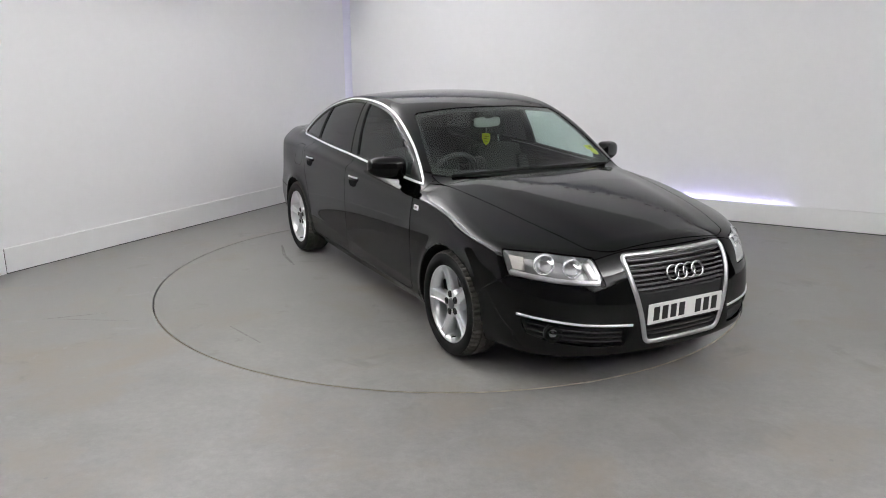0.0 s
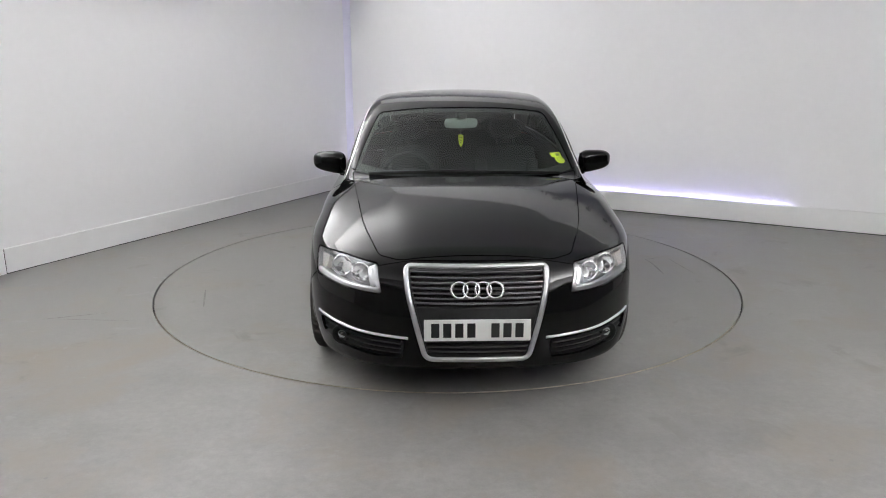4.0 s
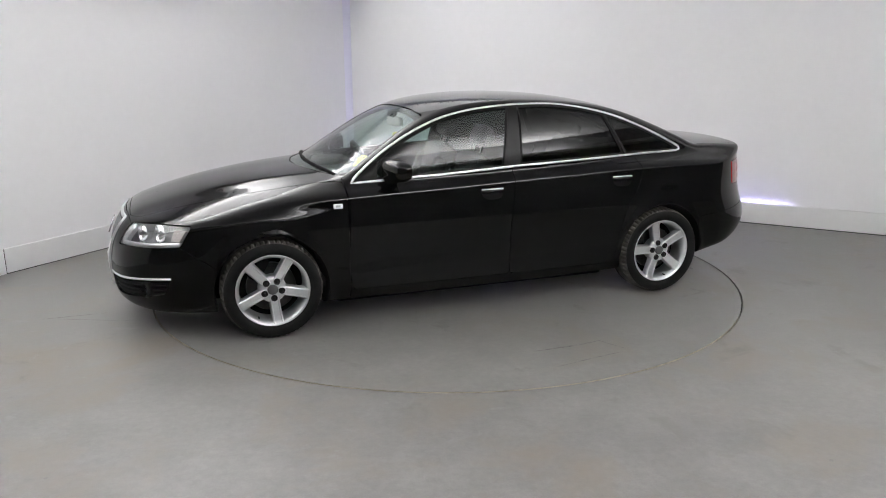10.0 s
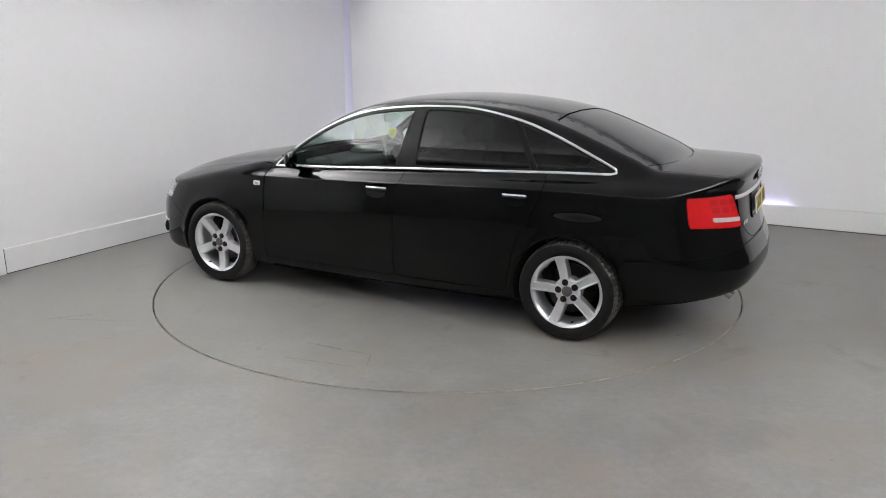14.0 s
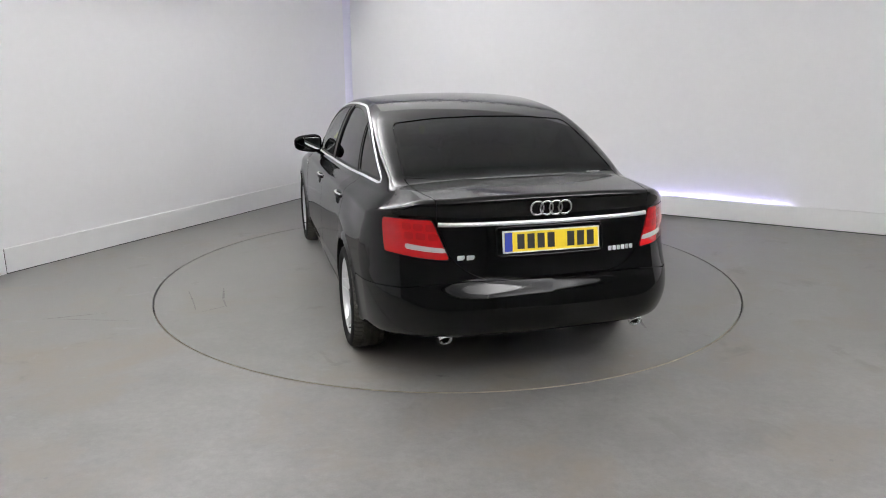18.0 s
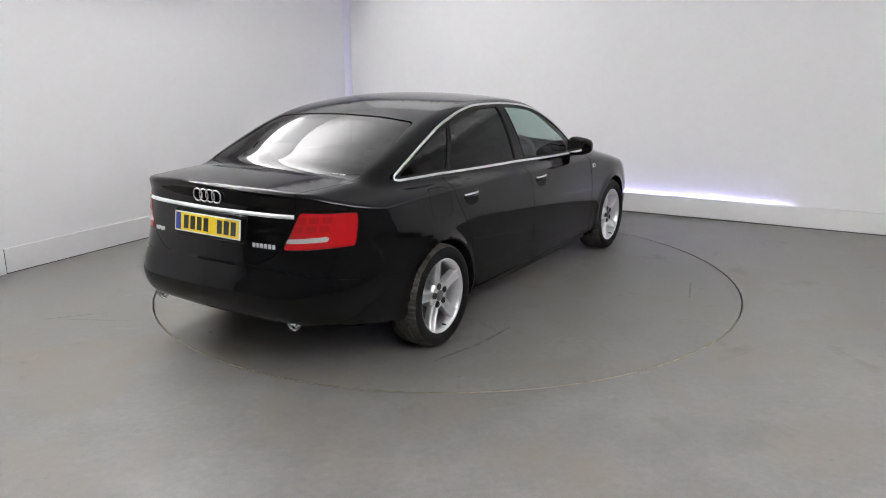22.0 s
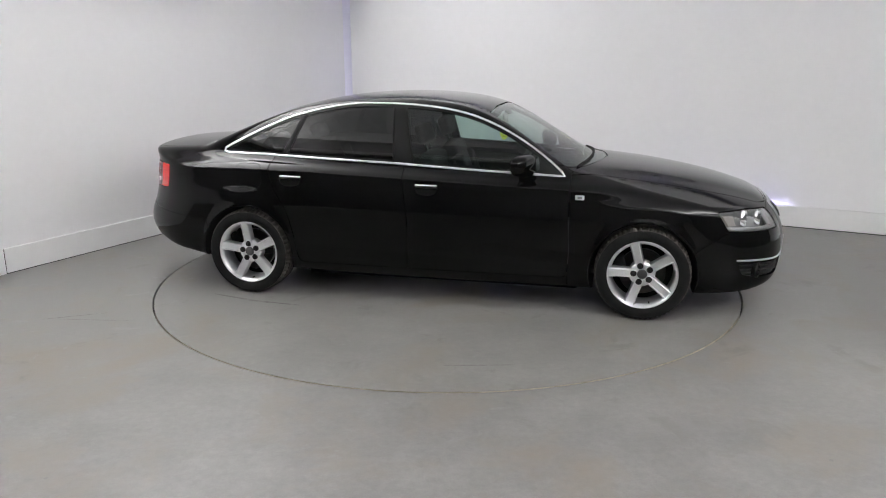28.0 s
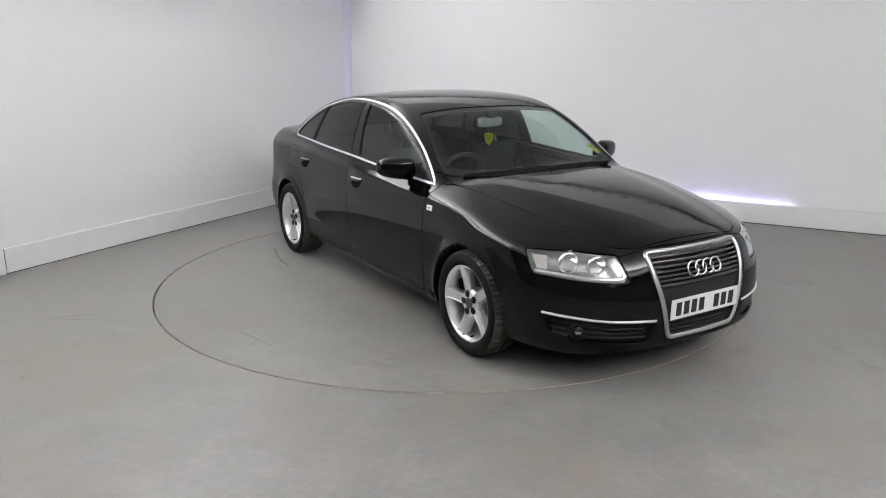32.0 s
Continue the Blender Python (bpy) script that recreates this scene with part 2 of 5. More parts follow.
# boxed skirting with a ledge on top
bm = bmesh.new()
prof = [(0.045, 0.008), (0.055, 0.008), (0.055, 0.209), (0.051, 0.2125), (0.045, 0.2125)]
lo, hi = [[bm.verts.new(spot(a, b, z)) for a, z in prof] for b in (0.055, 4.912)]
bm.faces.new(lo)
bm.faces.new(hi[::-1])
for i in range(5):
    bm.faces.new((lo[i - 1], lo[i], hi[i], hi[i - 1]))
bmesh.ops.recalc_face_normals(bm, faces=bm.faces[:])
tagged(mesh_object("baseboard_left", bm, M_SKIRT), "tall white boxed skirting along the wall", "skirting", kind="structure")
bm = bmesh.new()
room_box(bm, 0.0, ROOM_L, 0.0, 0.040, 0.010, 0.150)
room_box(bm, 0.0, ROOM_L, 0.041, 0.055, 0.010, 0.218)
tagged(mesh_object("baseboard_right", bm, M_SKIRT), "tall white boxed skirting with a light ledge", "skirting", kind="structure")

for name, a0, a1, b0, b1 in (("skirting_gap_left", 0.0455, 0.05, 0.055, 4.912), ("skirting_gap_right", 0.05, ROOM_L, 0.0, 0.05)):
    bm = bmesh.new()
    room_box(bm, a0, a1, b0, b1, 0.0, 0.0095)
    tagged(mesh_object(name, bm, M_GAP), "dark shadow gap below the white skirting", "skirting gap", kind="structure")

# thin dark sliver stands in for the shadow line where the skirting ends
bm = bmesh.new()
room_box(bm, 0.0452, 0.0490, 4.9123, 4.9150, 0.0, 0.207)
tagged(mesh_object("skirting_end_shade", bm, M_GAP), "narrow dark sliver for the shadow line at the skirting's end", "skirting gap", kind="structure")

# led strips: on the ledge and up the corner
bm = bmesh.new()
room_box(bm, 0.3, 5.45, 0.012, 0.030, 0.1505, 0.158)
tagged(mesh_object("led_strip", bm, M_LED), "cold white led strip glowing on the skirting ledge", "led strip")
bm = bmesh.new()
edge = [(0.046, 0.001), (0.080, 0.001), (0.077, 0.035), (0.069, 0.072), (0.058, 0.102), (0.046, 0.120)]
lo, hi = [[bm.verts.new(spot(a, b, z)) for a, b in edge] for z in (0.2200, COVE - 0.105)]
bm.faces.new(lo)
bm.faces.new(hi[::-1])
for i in range(6):
    bm.faces.new((lo[i - 1], lo[i], hi[i], hi[i - 1]))
bmesh.ops.recalc_face_normals(bm, faces=bm.faces[:])
tagged(mesh_object("corner_led_strip", bm, M_LED_DIM), "pale violet frosted light strip standing in the wall corner", "led strip")

# light coves under the ceiling; a row of added dark marks below the lip
for name, a0, a1, b0, b1 in (("cove_left", 0.0, 0.34, 0.0, ROOM_W), ("cove_right", 0.34, ROOM_L, 0.0, 0.34), ("cove_behind", 0.34, ROOM_L - 0.34, ROOM_W - 0.34, ROOM_W), ("cove_far_side", ROOM_L - 0.34, ROOM_L, 0.34, ROOM_W)):
    bm = bmesh.new()
    room_box(bm, a0, a1, b0, b1, COVE - 0.10, COVE - 0.0)
    # upstand along the free edge
    if name == "cove_left":
        room_box(bm, a1 - 0.02, a1, 0.36, b1 - 0.36, COVE, COVE + 0.09)
    elif name == "cove_right":
        room_box(bm, a0 - 0.02, a1 - 0.36, b1 - 0.02, b1, COVE, COVE + 0.09)
    elif name == "cove_behind":
        room_box(bm, a0 - 0.02, a1 + 0.02, b0, b0 + 0.02, COVE, COVE + 0.09)
    else:
        room_box(bm, a0, a0 + 0.02, 0.36, b1 - 0.36, COVE, COVE + 0.09)
    tagged(mesh_object(name, bm, M_SKIRT), "white boxed light cove below the ceiling", "light cove", kind="structure")
# unseen dark marks, added only to give the car its dashed reflections
rng = random.Random(4)
for side in (0, 1):
    q = 0.75
    while q < 5.5:
        w = rng.choice((0.05, 0.08, 0.11))
        bm = bmesh.new()
        if side:
            room_box(bm, 0.34, 0.346, q, q + w, COVE - 0.075, COVE - 0.04)
        else:
            room_box(bm, q, q + w, 0.34, 0.346, COVE - 0.075, COVE - 0.04)
        tagged(mesh_object("cove_mark", bm, M_GAP), "small unseen dark mark on the light cove, for reflections", "slot", group="cove slots")
        q += w + rng.choice((0.05, 0.09, 0.16, 0.3))

# the turntable
bm = bmesh.new()
ring(bm, 0.02, R_TABLE, 0.0)
turntable = tagged(mesh_object("turntable", bm, M_DISC), "round grey painted turntable flush in the floor", "turntable")

bm = bmesh.new()
lo, hi = ring(bm, R_TABLE - 0.001, R_TABLE - 0.001, 0.0)
for v in hi:
    v.co.z = -0.05
part("turntable_edge", bm, M_EDGE, turntable, "pale beige metal edge of the turntable, coloured as lit")
# ---------------------------------------------------------------- the car's form
# x forward, y to its left, z up; origin on the ground, midway between the axles
def spline(*pts):
    """A smooth curve through (x, y) pairs: natural cubic, straight beyond its ends."""
    p = np.array(sorted(pts), float)
    x, y = p[:, 0], p[:, 1]
    n, h = len(x), np.diff(x)
    A, r = np.zeros((n, n)), np.zeros(n)
    A[0, 0] = A[-1, -1] = 1
    for i in range(1, n - 1):
        A[i, i - 1], A[i, i], A[i, i + 1] = h[i - 1], 2 * (h[i - 1] + h[i]), h[i]
        r[i] = 6 * ((y[i + 1] - y[i]) / h[i] - (y[i] - y[i - 1]) / h[i - 1])
    m = np.linalg.solve(A, r)
    s0 = (y[1] - y[0]) / h[0] - h[0] * m[1] / 6
    s1 = (y[-1] - y[-2]) / h[-1] + h[-1] * m[-2] / 6

    def at(q):
        q = np.asarray(q, float)
        c = np.clip(q, x[0], x[-1])
        i = np.clip(np.searchsorted(x, c) - 1, 0, n - 2)
        a, b = x[i + 1] - c, c - x[i]
        v = (m[i] * a ** 3 + m[i + 1] * b ** 3) / (6 * h[i]) + (y[i] / h[i] - m[i] * h[i] / 6) * a + (y[i + 1] / h[i] - m[i + 1] * h[i] / 6) * b
        return v + np.where(q < x[0], (q - x[0]) * s0, 0) + np.where(q > x[-1], (q - x[-1]) * s1, 0)
    return at


def smax(a, b, r):
    return np.maximum(a, b) + np.maximum(r - np.abs(a - b), 0) ** 2 / (4 * r)


def smin(a, b, r):
    return -smax(-a, -b, r)


def bump(q, c, w):
    return np.exp(-((q - c) / w) ** 2)


AXLE, HUB_Z, ARCH_R = 1.4215, 0.312, 0.350
WIDTH = spline((-2.5, 0.83), (-2.2, 0.868), (-1.8, 0.898), (-1.42, 0.912), (-0.8, 0.918), (0, 0.922), (0.8, 0.918), (1.42, 0.912), (1.8, 0.892), (2.1, 0.862), (2.4, 0.81))
SECTION = spline((0.15, -0.075), (0.22, -0.040), (0.30, -0.016), (0.40, -0.006), (0.55, 0.0), (0.66, 0.0), (0.74, -0.005), (0.81, -0.014), (0.87, -0.027), (0.905, -0.040), (0.93, -0.070), (0.96, -0.125), (1.03, -0.21), (1.1, -0.30))
BONNET = spline((-2.6, 1.045), (-2.45, 1.060), (-2.33, 1.067), (-2.15, 1.075), (-1.9, 1.084), (-1.6, 1.088), (-1.0, 1.06), (0, 1.02), (0.6, 1.0), (0.95, 0.997), (1.2, 0.978), (1.5, 0.943), (1.8, 0.892), (2.0, 0.843), (2.15, 0.796), (2.3, 0.735), (2.4, 0.67))
DECK_DROP = spline((-2.5, 0.06), (-2.2, 0.05), (-1.8, 0.05), (-0.5, 0.05), (0.5, 0.05), (0.95, 0.055), (1.4, 0.085), (1.8, 0.11), (2.1, 0.12), (2.4, 0.13))
NOSE = spline((0.12, 2.29), (0.2, 2.345), (0.28, 2.372), (0.38, 2.384), (0.5, 2.380), (0.6, 2.357), (0.68, 2.318), (0.74, 2.276), (0.8, 2.215))
NOSE_DROP = spline((0, 0), (0.2, 0.010), (0.35, 0.032), (0.48, 0.070), (0.58, 0.118), (0.67, 0.190), (0.75, 0.280), (0.82, 0.385), (0.88, 0.52), (0.95, 0.74))
TAIL = spline((0.15, 2.24), (0.24, 2.32), (0.33, 2.395), (0.40, 2.444), (0.47, 2.469), (0.525, 2.467), (0.56, 2.459), (0.60, 2.443), (0.635, 2.427), (0.68, 2.411), (0.72, 2.400), (0.80, 2.386), (0.9, 2.372), (0.97, 2.364), (1.02, 2.374), (1.08, 2.384))
TAIL_DROP = spline((0, 0), (0.27, 0.014), (0.42, 0.030), (0.55, 0.060), (0.66, 0.128), (0.77, 0.255), (0.85, 0.41), (0.93, 0.68))
CREASE = spline((-2.1, 0.935), (-1.4, 0.942), (-1.06, 0.934), (-0.05, 0.905), (0.95, 0.866), (1.42, 0.825), (1.95, 0.745))
BELLY = spline((-2.6, 0.39), (-2.35, 0.345), (-2.1, 0.305), (-1.75, 0.255), (-1.2, 0.20), (-0.8, 0.185), (1.0, 0.18), (1.9, 0.185), (2.2, 0.20), (2.5, 0.22))
ROOF = spline((1.4, 0.78), (1.2, 0.895), (1.02, 1.0), (0.8, 1.127), (0.6, 1.242), (0.4, 1.340), (0.22, 1.402), (0.0, 1.440), (-0.3, 1.458), (-0.6, 1.450), (-0.9, 1.420), (-1.1, 1.381), (-1.3, 1.321), (-1.5, 1.246), (-1.7, 1.165), (-1.85, 1.097), (-2.0, 0.99), (-2.2, 0.80))
WRAP = spline((-2.0, -0.13), (-1.2, -0.07), (-0.6, -0.02), (-0.2, 0.02), (0.3, 0.09), (0.8, 0.19), (1.3, 0.32))
CROWN = spline((1.3, 0.02), (0.7, 0.03), (0.2, 0.056), (-0.2, 0.073), (-0.6, 0.077), (-1.2, 0.046), (-1.9, 0.03))
CABIN = spline((1.2, 0.777), (0.9, 0.803), (0.5, 0.820), (0, 0.830), (-0.5, 0.829), (-1.0, 0.811), (-1.4, 0.779), (-1.7, 0.743), (-2.0, 0.69))
LEAN = spline((0.9, 0.0), (1.0, -0.018), (1.1, -0.042), (1.2, -0.075), (1.3, -0.118), (1.4, -0.172), (1.5, -0.24))


def body_field(x, y, z):
    """Below zero inside the body. x, y and z broadcast against each other."""
    y = np.abs(y)
    r_arch = np.minimum(np.hypot(x - AXLE, z - HUB_Z), np.hypot(x + AXLE, z - HUB_Z))
    rise = 0.036 * np.clip(x, -1.05, 0.95) * np.clip((z - 0.45) / 0.4, 0, 1)
    # flared wings: steep above the arches, upright below
    near = 0.85 * np.exp(-((x - AXLE) / 0.27) ** 2) + np.exp(-((x + AXLE + 0.05) / 0.27) ** 2)
    swell = near * (0.025 / (1 + np.exp((z - 0.785) / 0.02)) - 0.010)
    # soft ridge low on the doors
    e = z - (0.362 - 0.038 * x)
    low_ridge = 0.007 * np.exp(-np.sqrt(e * e + 0.006 ** 2) / np.where(e > 0, 0.035, 0.02)) * np.clip((1.08 - np.abs(x + 0.03)) / 0.12, 0, 1)
    # crease along the shoulder, from head lamp to tail lamp
    d = z - CREASE(x)
    soft = np.sqrt(d * d + 0.006 ** 2)
    ridge = 0.007 * np.exp(-soft / np.where(d > 0, 0.03, 0.05)) * np.clip((2.25 - np.abs(x)) / 0.3, 0, 1)
    tuck = 0.055 * np.clip((0.50 - z) / 0.2, 0, 1) ** 2 * np.clip((np.abs(x) - 1.8) / 0.4, 0, 1)
    side = WIDTH(x) - 0.006 - tuck + swell + ridge + low_ridge + SECTION(z + rise) + 0.010 * np.exp(-((r_arch - ARCH_R) / 0.035) ** 2) * (z > 0.2) + 0.006 * bump(z, 0.255, 0.02) * (np.abs(x) < 1.02) - y
    top = BONNET(x) - DECK_DROP(x) * (y / 0.8) ** 2.4 - z
    # raised centre of the bonnet, following the grille's width
    edge = spline((0.6, 0.60), (1.3, 0.52), (2.0, 0.40), (2.4, 0.36))(x)
    top = top + 0.012 * (1 / (1 + np.exp((y - edge) / 0.035))) * np.clip((x - 0.9) / 0.5, 0, 1)
    ledge = np.clip((z - 0.54) / 0.07, 0, 1) * np.clip((y - 0.37) / 0.14, 0, 1)
    front = NOSE(z) + 0.012 - NOSE_DROP(y) - 0.005 * ledge * ledge * (3 - 2 * ledge) - x
    rear = x + TAIL(z) + 0.010 - TAIL_DROP(y)
    low = z - BELLY(x)
    lower = smax(-side, -top, 0.07)
    lower = smax(lower, -front, 0.06)
    lower = smax(lower, -rear, 0.038)
    lower = smax(lower, -low, 0.05)
    xs = x + WRAP(x) * y ** 2
    roof = ROOF(xs) - CROWN(x) * (y ** 2 + y ** 4) - z
    cab = CABIN(x) + LEAN(z) - y
    slope = np.sqrt(1 + ((ROOF(xs + 0.01) - ROOF(xs - 0.01)) / 0.02) ** 2)
    upper = smax(-roof / slope, -cab * 0.93, 0.075)
    upper = np.maximum(upper, 0.75 - z)
    f = smin(lower, upper, 0.035)
    hole = np.maximum(r_arch - ARCH_R, 0.52 - y)
    return np.maximum(f, -hole)


class Skin:
    """Triangles with smooth normals."""
    def __init__(self, v, n, f):
        self.v, self.n, self.f = v, n, f

    def clip(self, g, level=0.0):
        """The part where g is below level."""
        g = g - level
        g = np.where(np.abs(g) < 1e-6, 1e-6, g)
        s = g[self.f] < 0
        k = s.sum(1)
        keep = self.f[k == 3]
        out = [keep]
        nv, nn = [self.v], [self.n]
        base = len(self.v)
        cut = self.f[(k == 1) | (k == 2)]
        if len(cut):
            sc = g[cut] < 0
            one = sc.sum(1) == 1
            odd = np.where(one, sc.argmax(1), (~sc).argmax(1))
            t = np.stack([np.take_along_axis(cut, ((odd + i) % 3)[:, None], 1)[:, 0] for i in range(3)], 1)

            def mid(a, b):
                key = np.stack([np.minimum(a, b), np.maximum(a, b)], 1)
                return key
            e = np.concatenate([mid(t[:, 0], t[:, 1]), mid(t[:, 0], t[:, 2])])
            u, inv = np.unique(e, axis=0, return_inverse=True)
            inv = inv.ravel()
            w = (g[u[:, 0]] / (g[u[:, 0]] - g[u[:, 1]]))[:, None]
            nv.append(self.v[u[:, 0]] * (1 - w) + self.v[u[:, 1]] * w)
            q = self.n[u[:, 0]] * (1 - w) + self.n[u[:, 1]] * w
            nn.append(q / np.linalg.norm(q, axis=1)[:, None])
            m = len(t)
            i01, i02 = base + inv[:m], base + inv[m:]
            out.append(np.stack([t[one, 0], i01[one], i02[one]], 1))
            two = ~one
            out.append(np.stack([i01[two], t[two, 1], t[two, 2]], 1))
            out.append(np.stack([i01[two], t[two, 2], i02[two]], 1))
        f = np.concatenate(out)
        v, n = np.concatenate(nv), np.concatenate(nn)
        used, inv = np.unique(f, return_inverse=True)
        return Skin(v[used], n[used], inv.reshape(-1, 3))

    def split(self, g, gap=0.0):
        return self.clip(g, -gap / 2), self.clip(-g, -gap / 2)

    def moved(self, d):
        return Skin(self.v + self.n * d, self.n, self.f)

    def flipped(self):
        return Skin(self.v, -self.n, self.f[:, ::-1])

    def mirrored(self):
        k = np.array((1, -1, 1))
        return Skin(self.v * k, self.n * k, self.f[:, ::-1])

    def joined(self, o):
        return Skin(np.concatenate([self.v, o.v]), np.concatenate([self.n, o.n]), np.concatenate([self.f, o.f + len(self.v)]))

    def rimmed(self, depth):
        """Adds an edge that turns inwards all round."""
        e = np.concatenate([self.f[:, [0, 1]], self.f[:, [1, 2]], self.f[:, [2, 0]]])
        key = e[:, 0].astype(np.int64) * 10 ** 7 + e[:, 1]
        back = e[:, 1].astype(np.int64) * 10 ** 7 + e[:, 0]
        b = e[~np.isin(key, back)]
        b = b[~((np.abs(self.v[b[:, 0], 1]) < 2e-4) & (np.abs(self.v[b[:, 1], 1]) < 2e-4))]
        if not len(b):
            return self
        m, n = len(self.v), len(b)
        v0, v1 = self.v[b[:, 0]], self.v[b[:, 1]]
        n0, n1 = self.n[b[:, 0]], self.n[b[:, 1]]
        out = np.cross(v1 - v0, n0)
        out /= np.maximum(np.linalg.norm(out, axis=1), 1e-9)[:, None]
        v = np.concatenate([self.v, v0, v1, v1 - n1 * depth, v0 - n0 * depth])
        nn = np.concatenate([self.n, out, out, out, out])
        i = m + np.arange(n)
        f = np.concatenate([self.f, np.stack([i + n, i, i + 2 * n], 1), np.stack([i, i + 3 * n, i + 2 * n], 1)])
        return Skin(v, nn, f)

    def place(self, name, mat, parent, label=""):
        me = bpy.data.meshes.new(name)
        me.from_pydata(self.v.tolist(), [], self.f.tolist())
        me.materials.append(mat)
        me.shade_smooth()
        me.normals_split_custom_set_from_vertices(self.n.tolist())
        ob = new(name, me)
        ob.parent = parent
        if label:
            tagged(ob, label)
        return ob


def field_gradient(f, p, h=2e-3):
    x, y, z = p.T
    g = np.stack([f(x + h, y, z) - f(x - h, y, z), f(x, y + h, z) - f(x, y - h, z), f(x, y, z + h) - f(x, y, z - h)], 1) / (2 * h)
    return g


def grow_skin(f, lo, hi, step):
    """The surface f = 0 inside a box, as a smooth net of triangles."""
    ax = [np.arange(lo[i], hi[i] + step, step) for i in range(3)]
    val = f(ax[0][:, None, None], ax[1][None, :, None], ax[2][None, None, :])
    s = val < 0
    nx, ny, nz = (len(a) - 1 for a in ax)
    cnt = np.zeros((nx, ny, nz), np.int8)
    for d in np.ndindex(2, 2, 2):
        cnt += s[d[0]:d[0] + nx, d[1]:d[1] + ny, d[2]:d[2] + nz]
    cell = (cnt > 0) & (cnt < 8)
    idx = -np.ones(cell.shape, np.int64)
    c = np.argwhere(cell)
    idx[cell] = np.arange(len(c))
    acc, num = np.zeros((len(c), 3)), np.zeros(len(c))
    corners = list(np.ndindex(2, 2, 2))
    for a in corners:
        for k in range(3):
            if a[k] == 0:
                b = list(a)
                b[k] = 1
                va = val[c[:, 0] + a[0], c[:, 1] + a[1], c[:, 2] + a[2]]
                vb = val[c[:, 0] + b[0], c[:, 1] + b[1], c[:, 2] + b[2]]
                x = (va < 0) != (vb < 0)
                t = np.where(x, va / np.where(x, va - vb, 1), 0)
                p = np.repeat(np.array(a, float)[None], len(c), 0)
                p[:, k] += t
                acc += p * x[:, None]
                num += x
    v = (c + acc / num[:, None]) * step + np.array([a[0] for a in ax])
    faces = []
    for k in range(3):
        o = [1, 1, 1]
        o[k] = 0
        sl = [slice(1, -1)] * 3
        sl[k] = slice(0, -1)
        a = s[tuple(sl)]
        sl2 = list(sl)
        sl2[k] = slice(1, None)
        b = s[tuple(sl2)]
        for sign in (True, False):
            e = np.argwhere((a == sign) & (b != sign))
            if not len(e):
                continue
            e = e + np.array([1 if q != k else 0 for q in range(3)])
            u, w = [(1, 2), (2, 0), (0, 1)][k]
            q = []
            for du, dw in ((0, 0), (1, 0), (1, 1), (0, 1)):
                cc = e.copy()
                cc[:, u] -= du
                cc[:, w] -= dw
                q.append(idx[cc[:, 0], cc[:, 1], cc[:, 2]])
            q = np.stack(q, 1)
            if not sign:
                q = q[:, ::-1]
            faces.append(q)
    q = np.concatenate(faces)
    for _ in range(3):
        g = field_gradient(f, v)
        d = f(*v.T)[:, None] * g / np.maximum((g ** 2).sum(1), 0.2)[:, None]
        v = v - np.clip(d, -0.6 * step, 0.6 * step)
    n = field_gradient(f, v, 4e-3)
    n /= np.maximum(np.linalg.norm(n, axis=1), 1e-9)[:, None]
    d1 = np.linalg.norm(v[q[:, 0]] - v[q[:, 2]], axis=1)
    d2 = np.linalg.norm(v[q[:, 1]] - v[q[:, 3]], axis=1)
    t = np.where((d1 < d2)[:, None, None], np.stack([q[:, [0, 1, 2]], q[:, [0, 2, 3]]], 1), np.stack([q[:, [1, 2, 3]], q[:, [1, 3, 0]]], 1))
    return Skin(v, n, t.reshape(-1, 3))


def rounded(pts, r, n=6):
    """A closed outline through pts with its corners rounded by r (one number, or one for each corner)."""
    pts = [np.array(p, float) for p in pts]
    rs = r if isinstance(r, (list, tuple)) else [r] * len(pts)
    out = []
    for i, p in enumerate(pts):
        a, b = pts[i - 1] - p, pts[(i + 1) % len(pts)] - p
        la, lb = np.linalg.norm(a), np.linalg.norm(b)
        d = min(rs[i], la * 0.48, lb * 0.48)
        p0, p1 = p + a / la * d, p + b / lb * d
        for k in range(n + 1):
            t = k / n
            out.append((1 - t) ** 2 * p0 + 2 * t * (1 - t) * p + t * t * p1)
    return np.array(out)


def inside(poly, u, w, scale=(1.0, 1.0)):
    """Signed distance (below zero inside) of points to a closed outline."""
    k = np.array(scale)
    p = np.array(poly) * k
    q = np.stack([u, w], 1) * k
    a, b = p, np.roll(p, -1, 0)
    best = np.full(len(q), 1e9)
    odd = np.zeros(len(q), bool)
    for s, e in zip(a, b):
        d = e - s
        l2 = d @ d
        if l2 < 1e-14:
            continue
        t = np.clip(((q - s) @ d) / l2, 0, 1)
        best = np.minimum(best, ((q - s - t[:, None] * d) ** 2).sum(1))
        cross = (s[1] > q[:, 1]) != (e[1] > q[:, 1])
        with np.errstate(divide="ignore", invalid="ignore"):
            xx = s[0] + (q[:, 1] - s[1]) / (e[1] - s[1] if e[1] != s[1] else 1e-12) * d[0]
        odd ^= cross & (q[:, 0] < xx)
    return np.where(odd, -1, 1) * np.sqrt(best)


def on_side(x, z, guess=0.8):
    """The y of the body's flank at x, z."""
    x, z = np.broadcast_arrays(np.asarray(x, float), np.asarray(z, float))
    lo, hi = np.full(x.shape, 0.05), np.full(x.shape, 1.1)
    for _ in range(40):
        m = (lo + hi) / 2
        s = body_field(x, m, z) < 0
        lo, hi = np.where(s, m, lo), np.where(s, hi, m)
    return lo


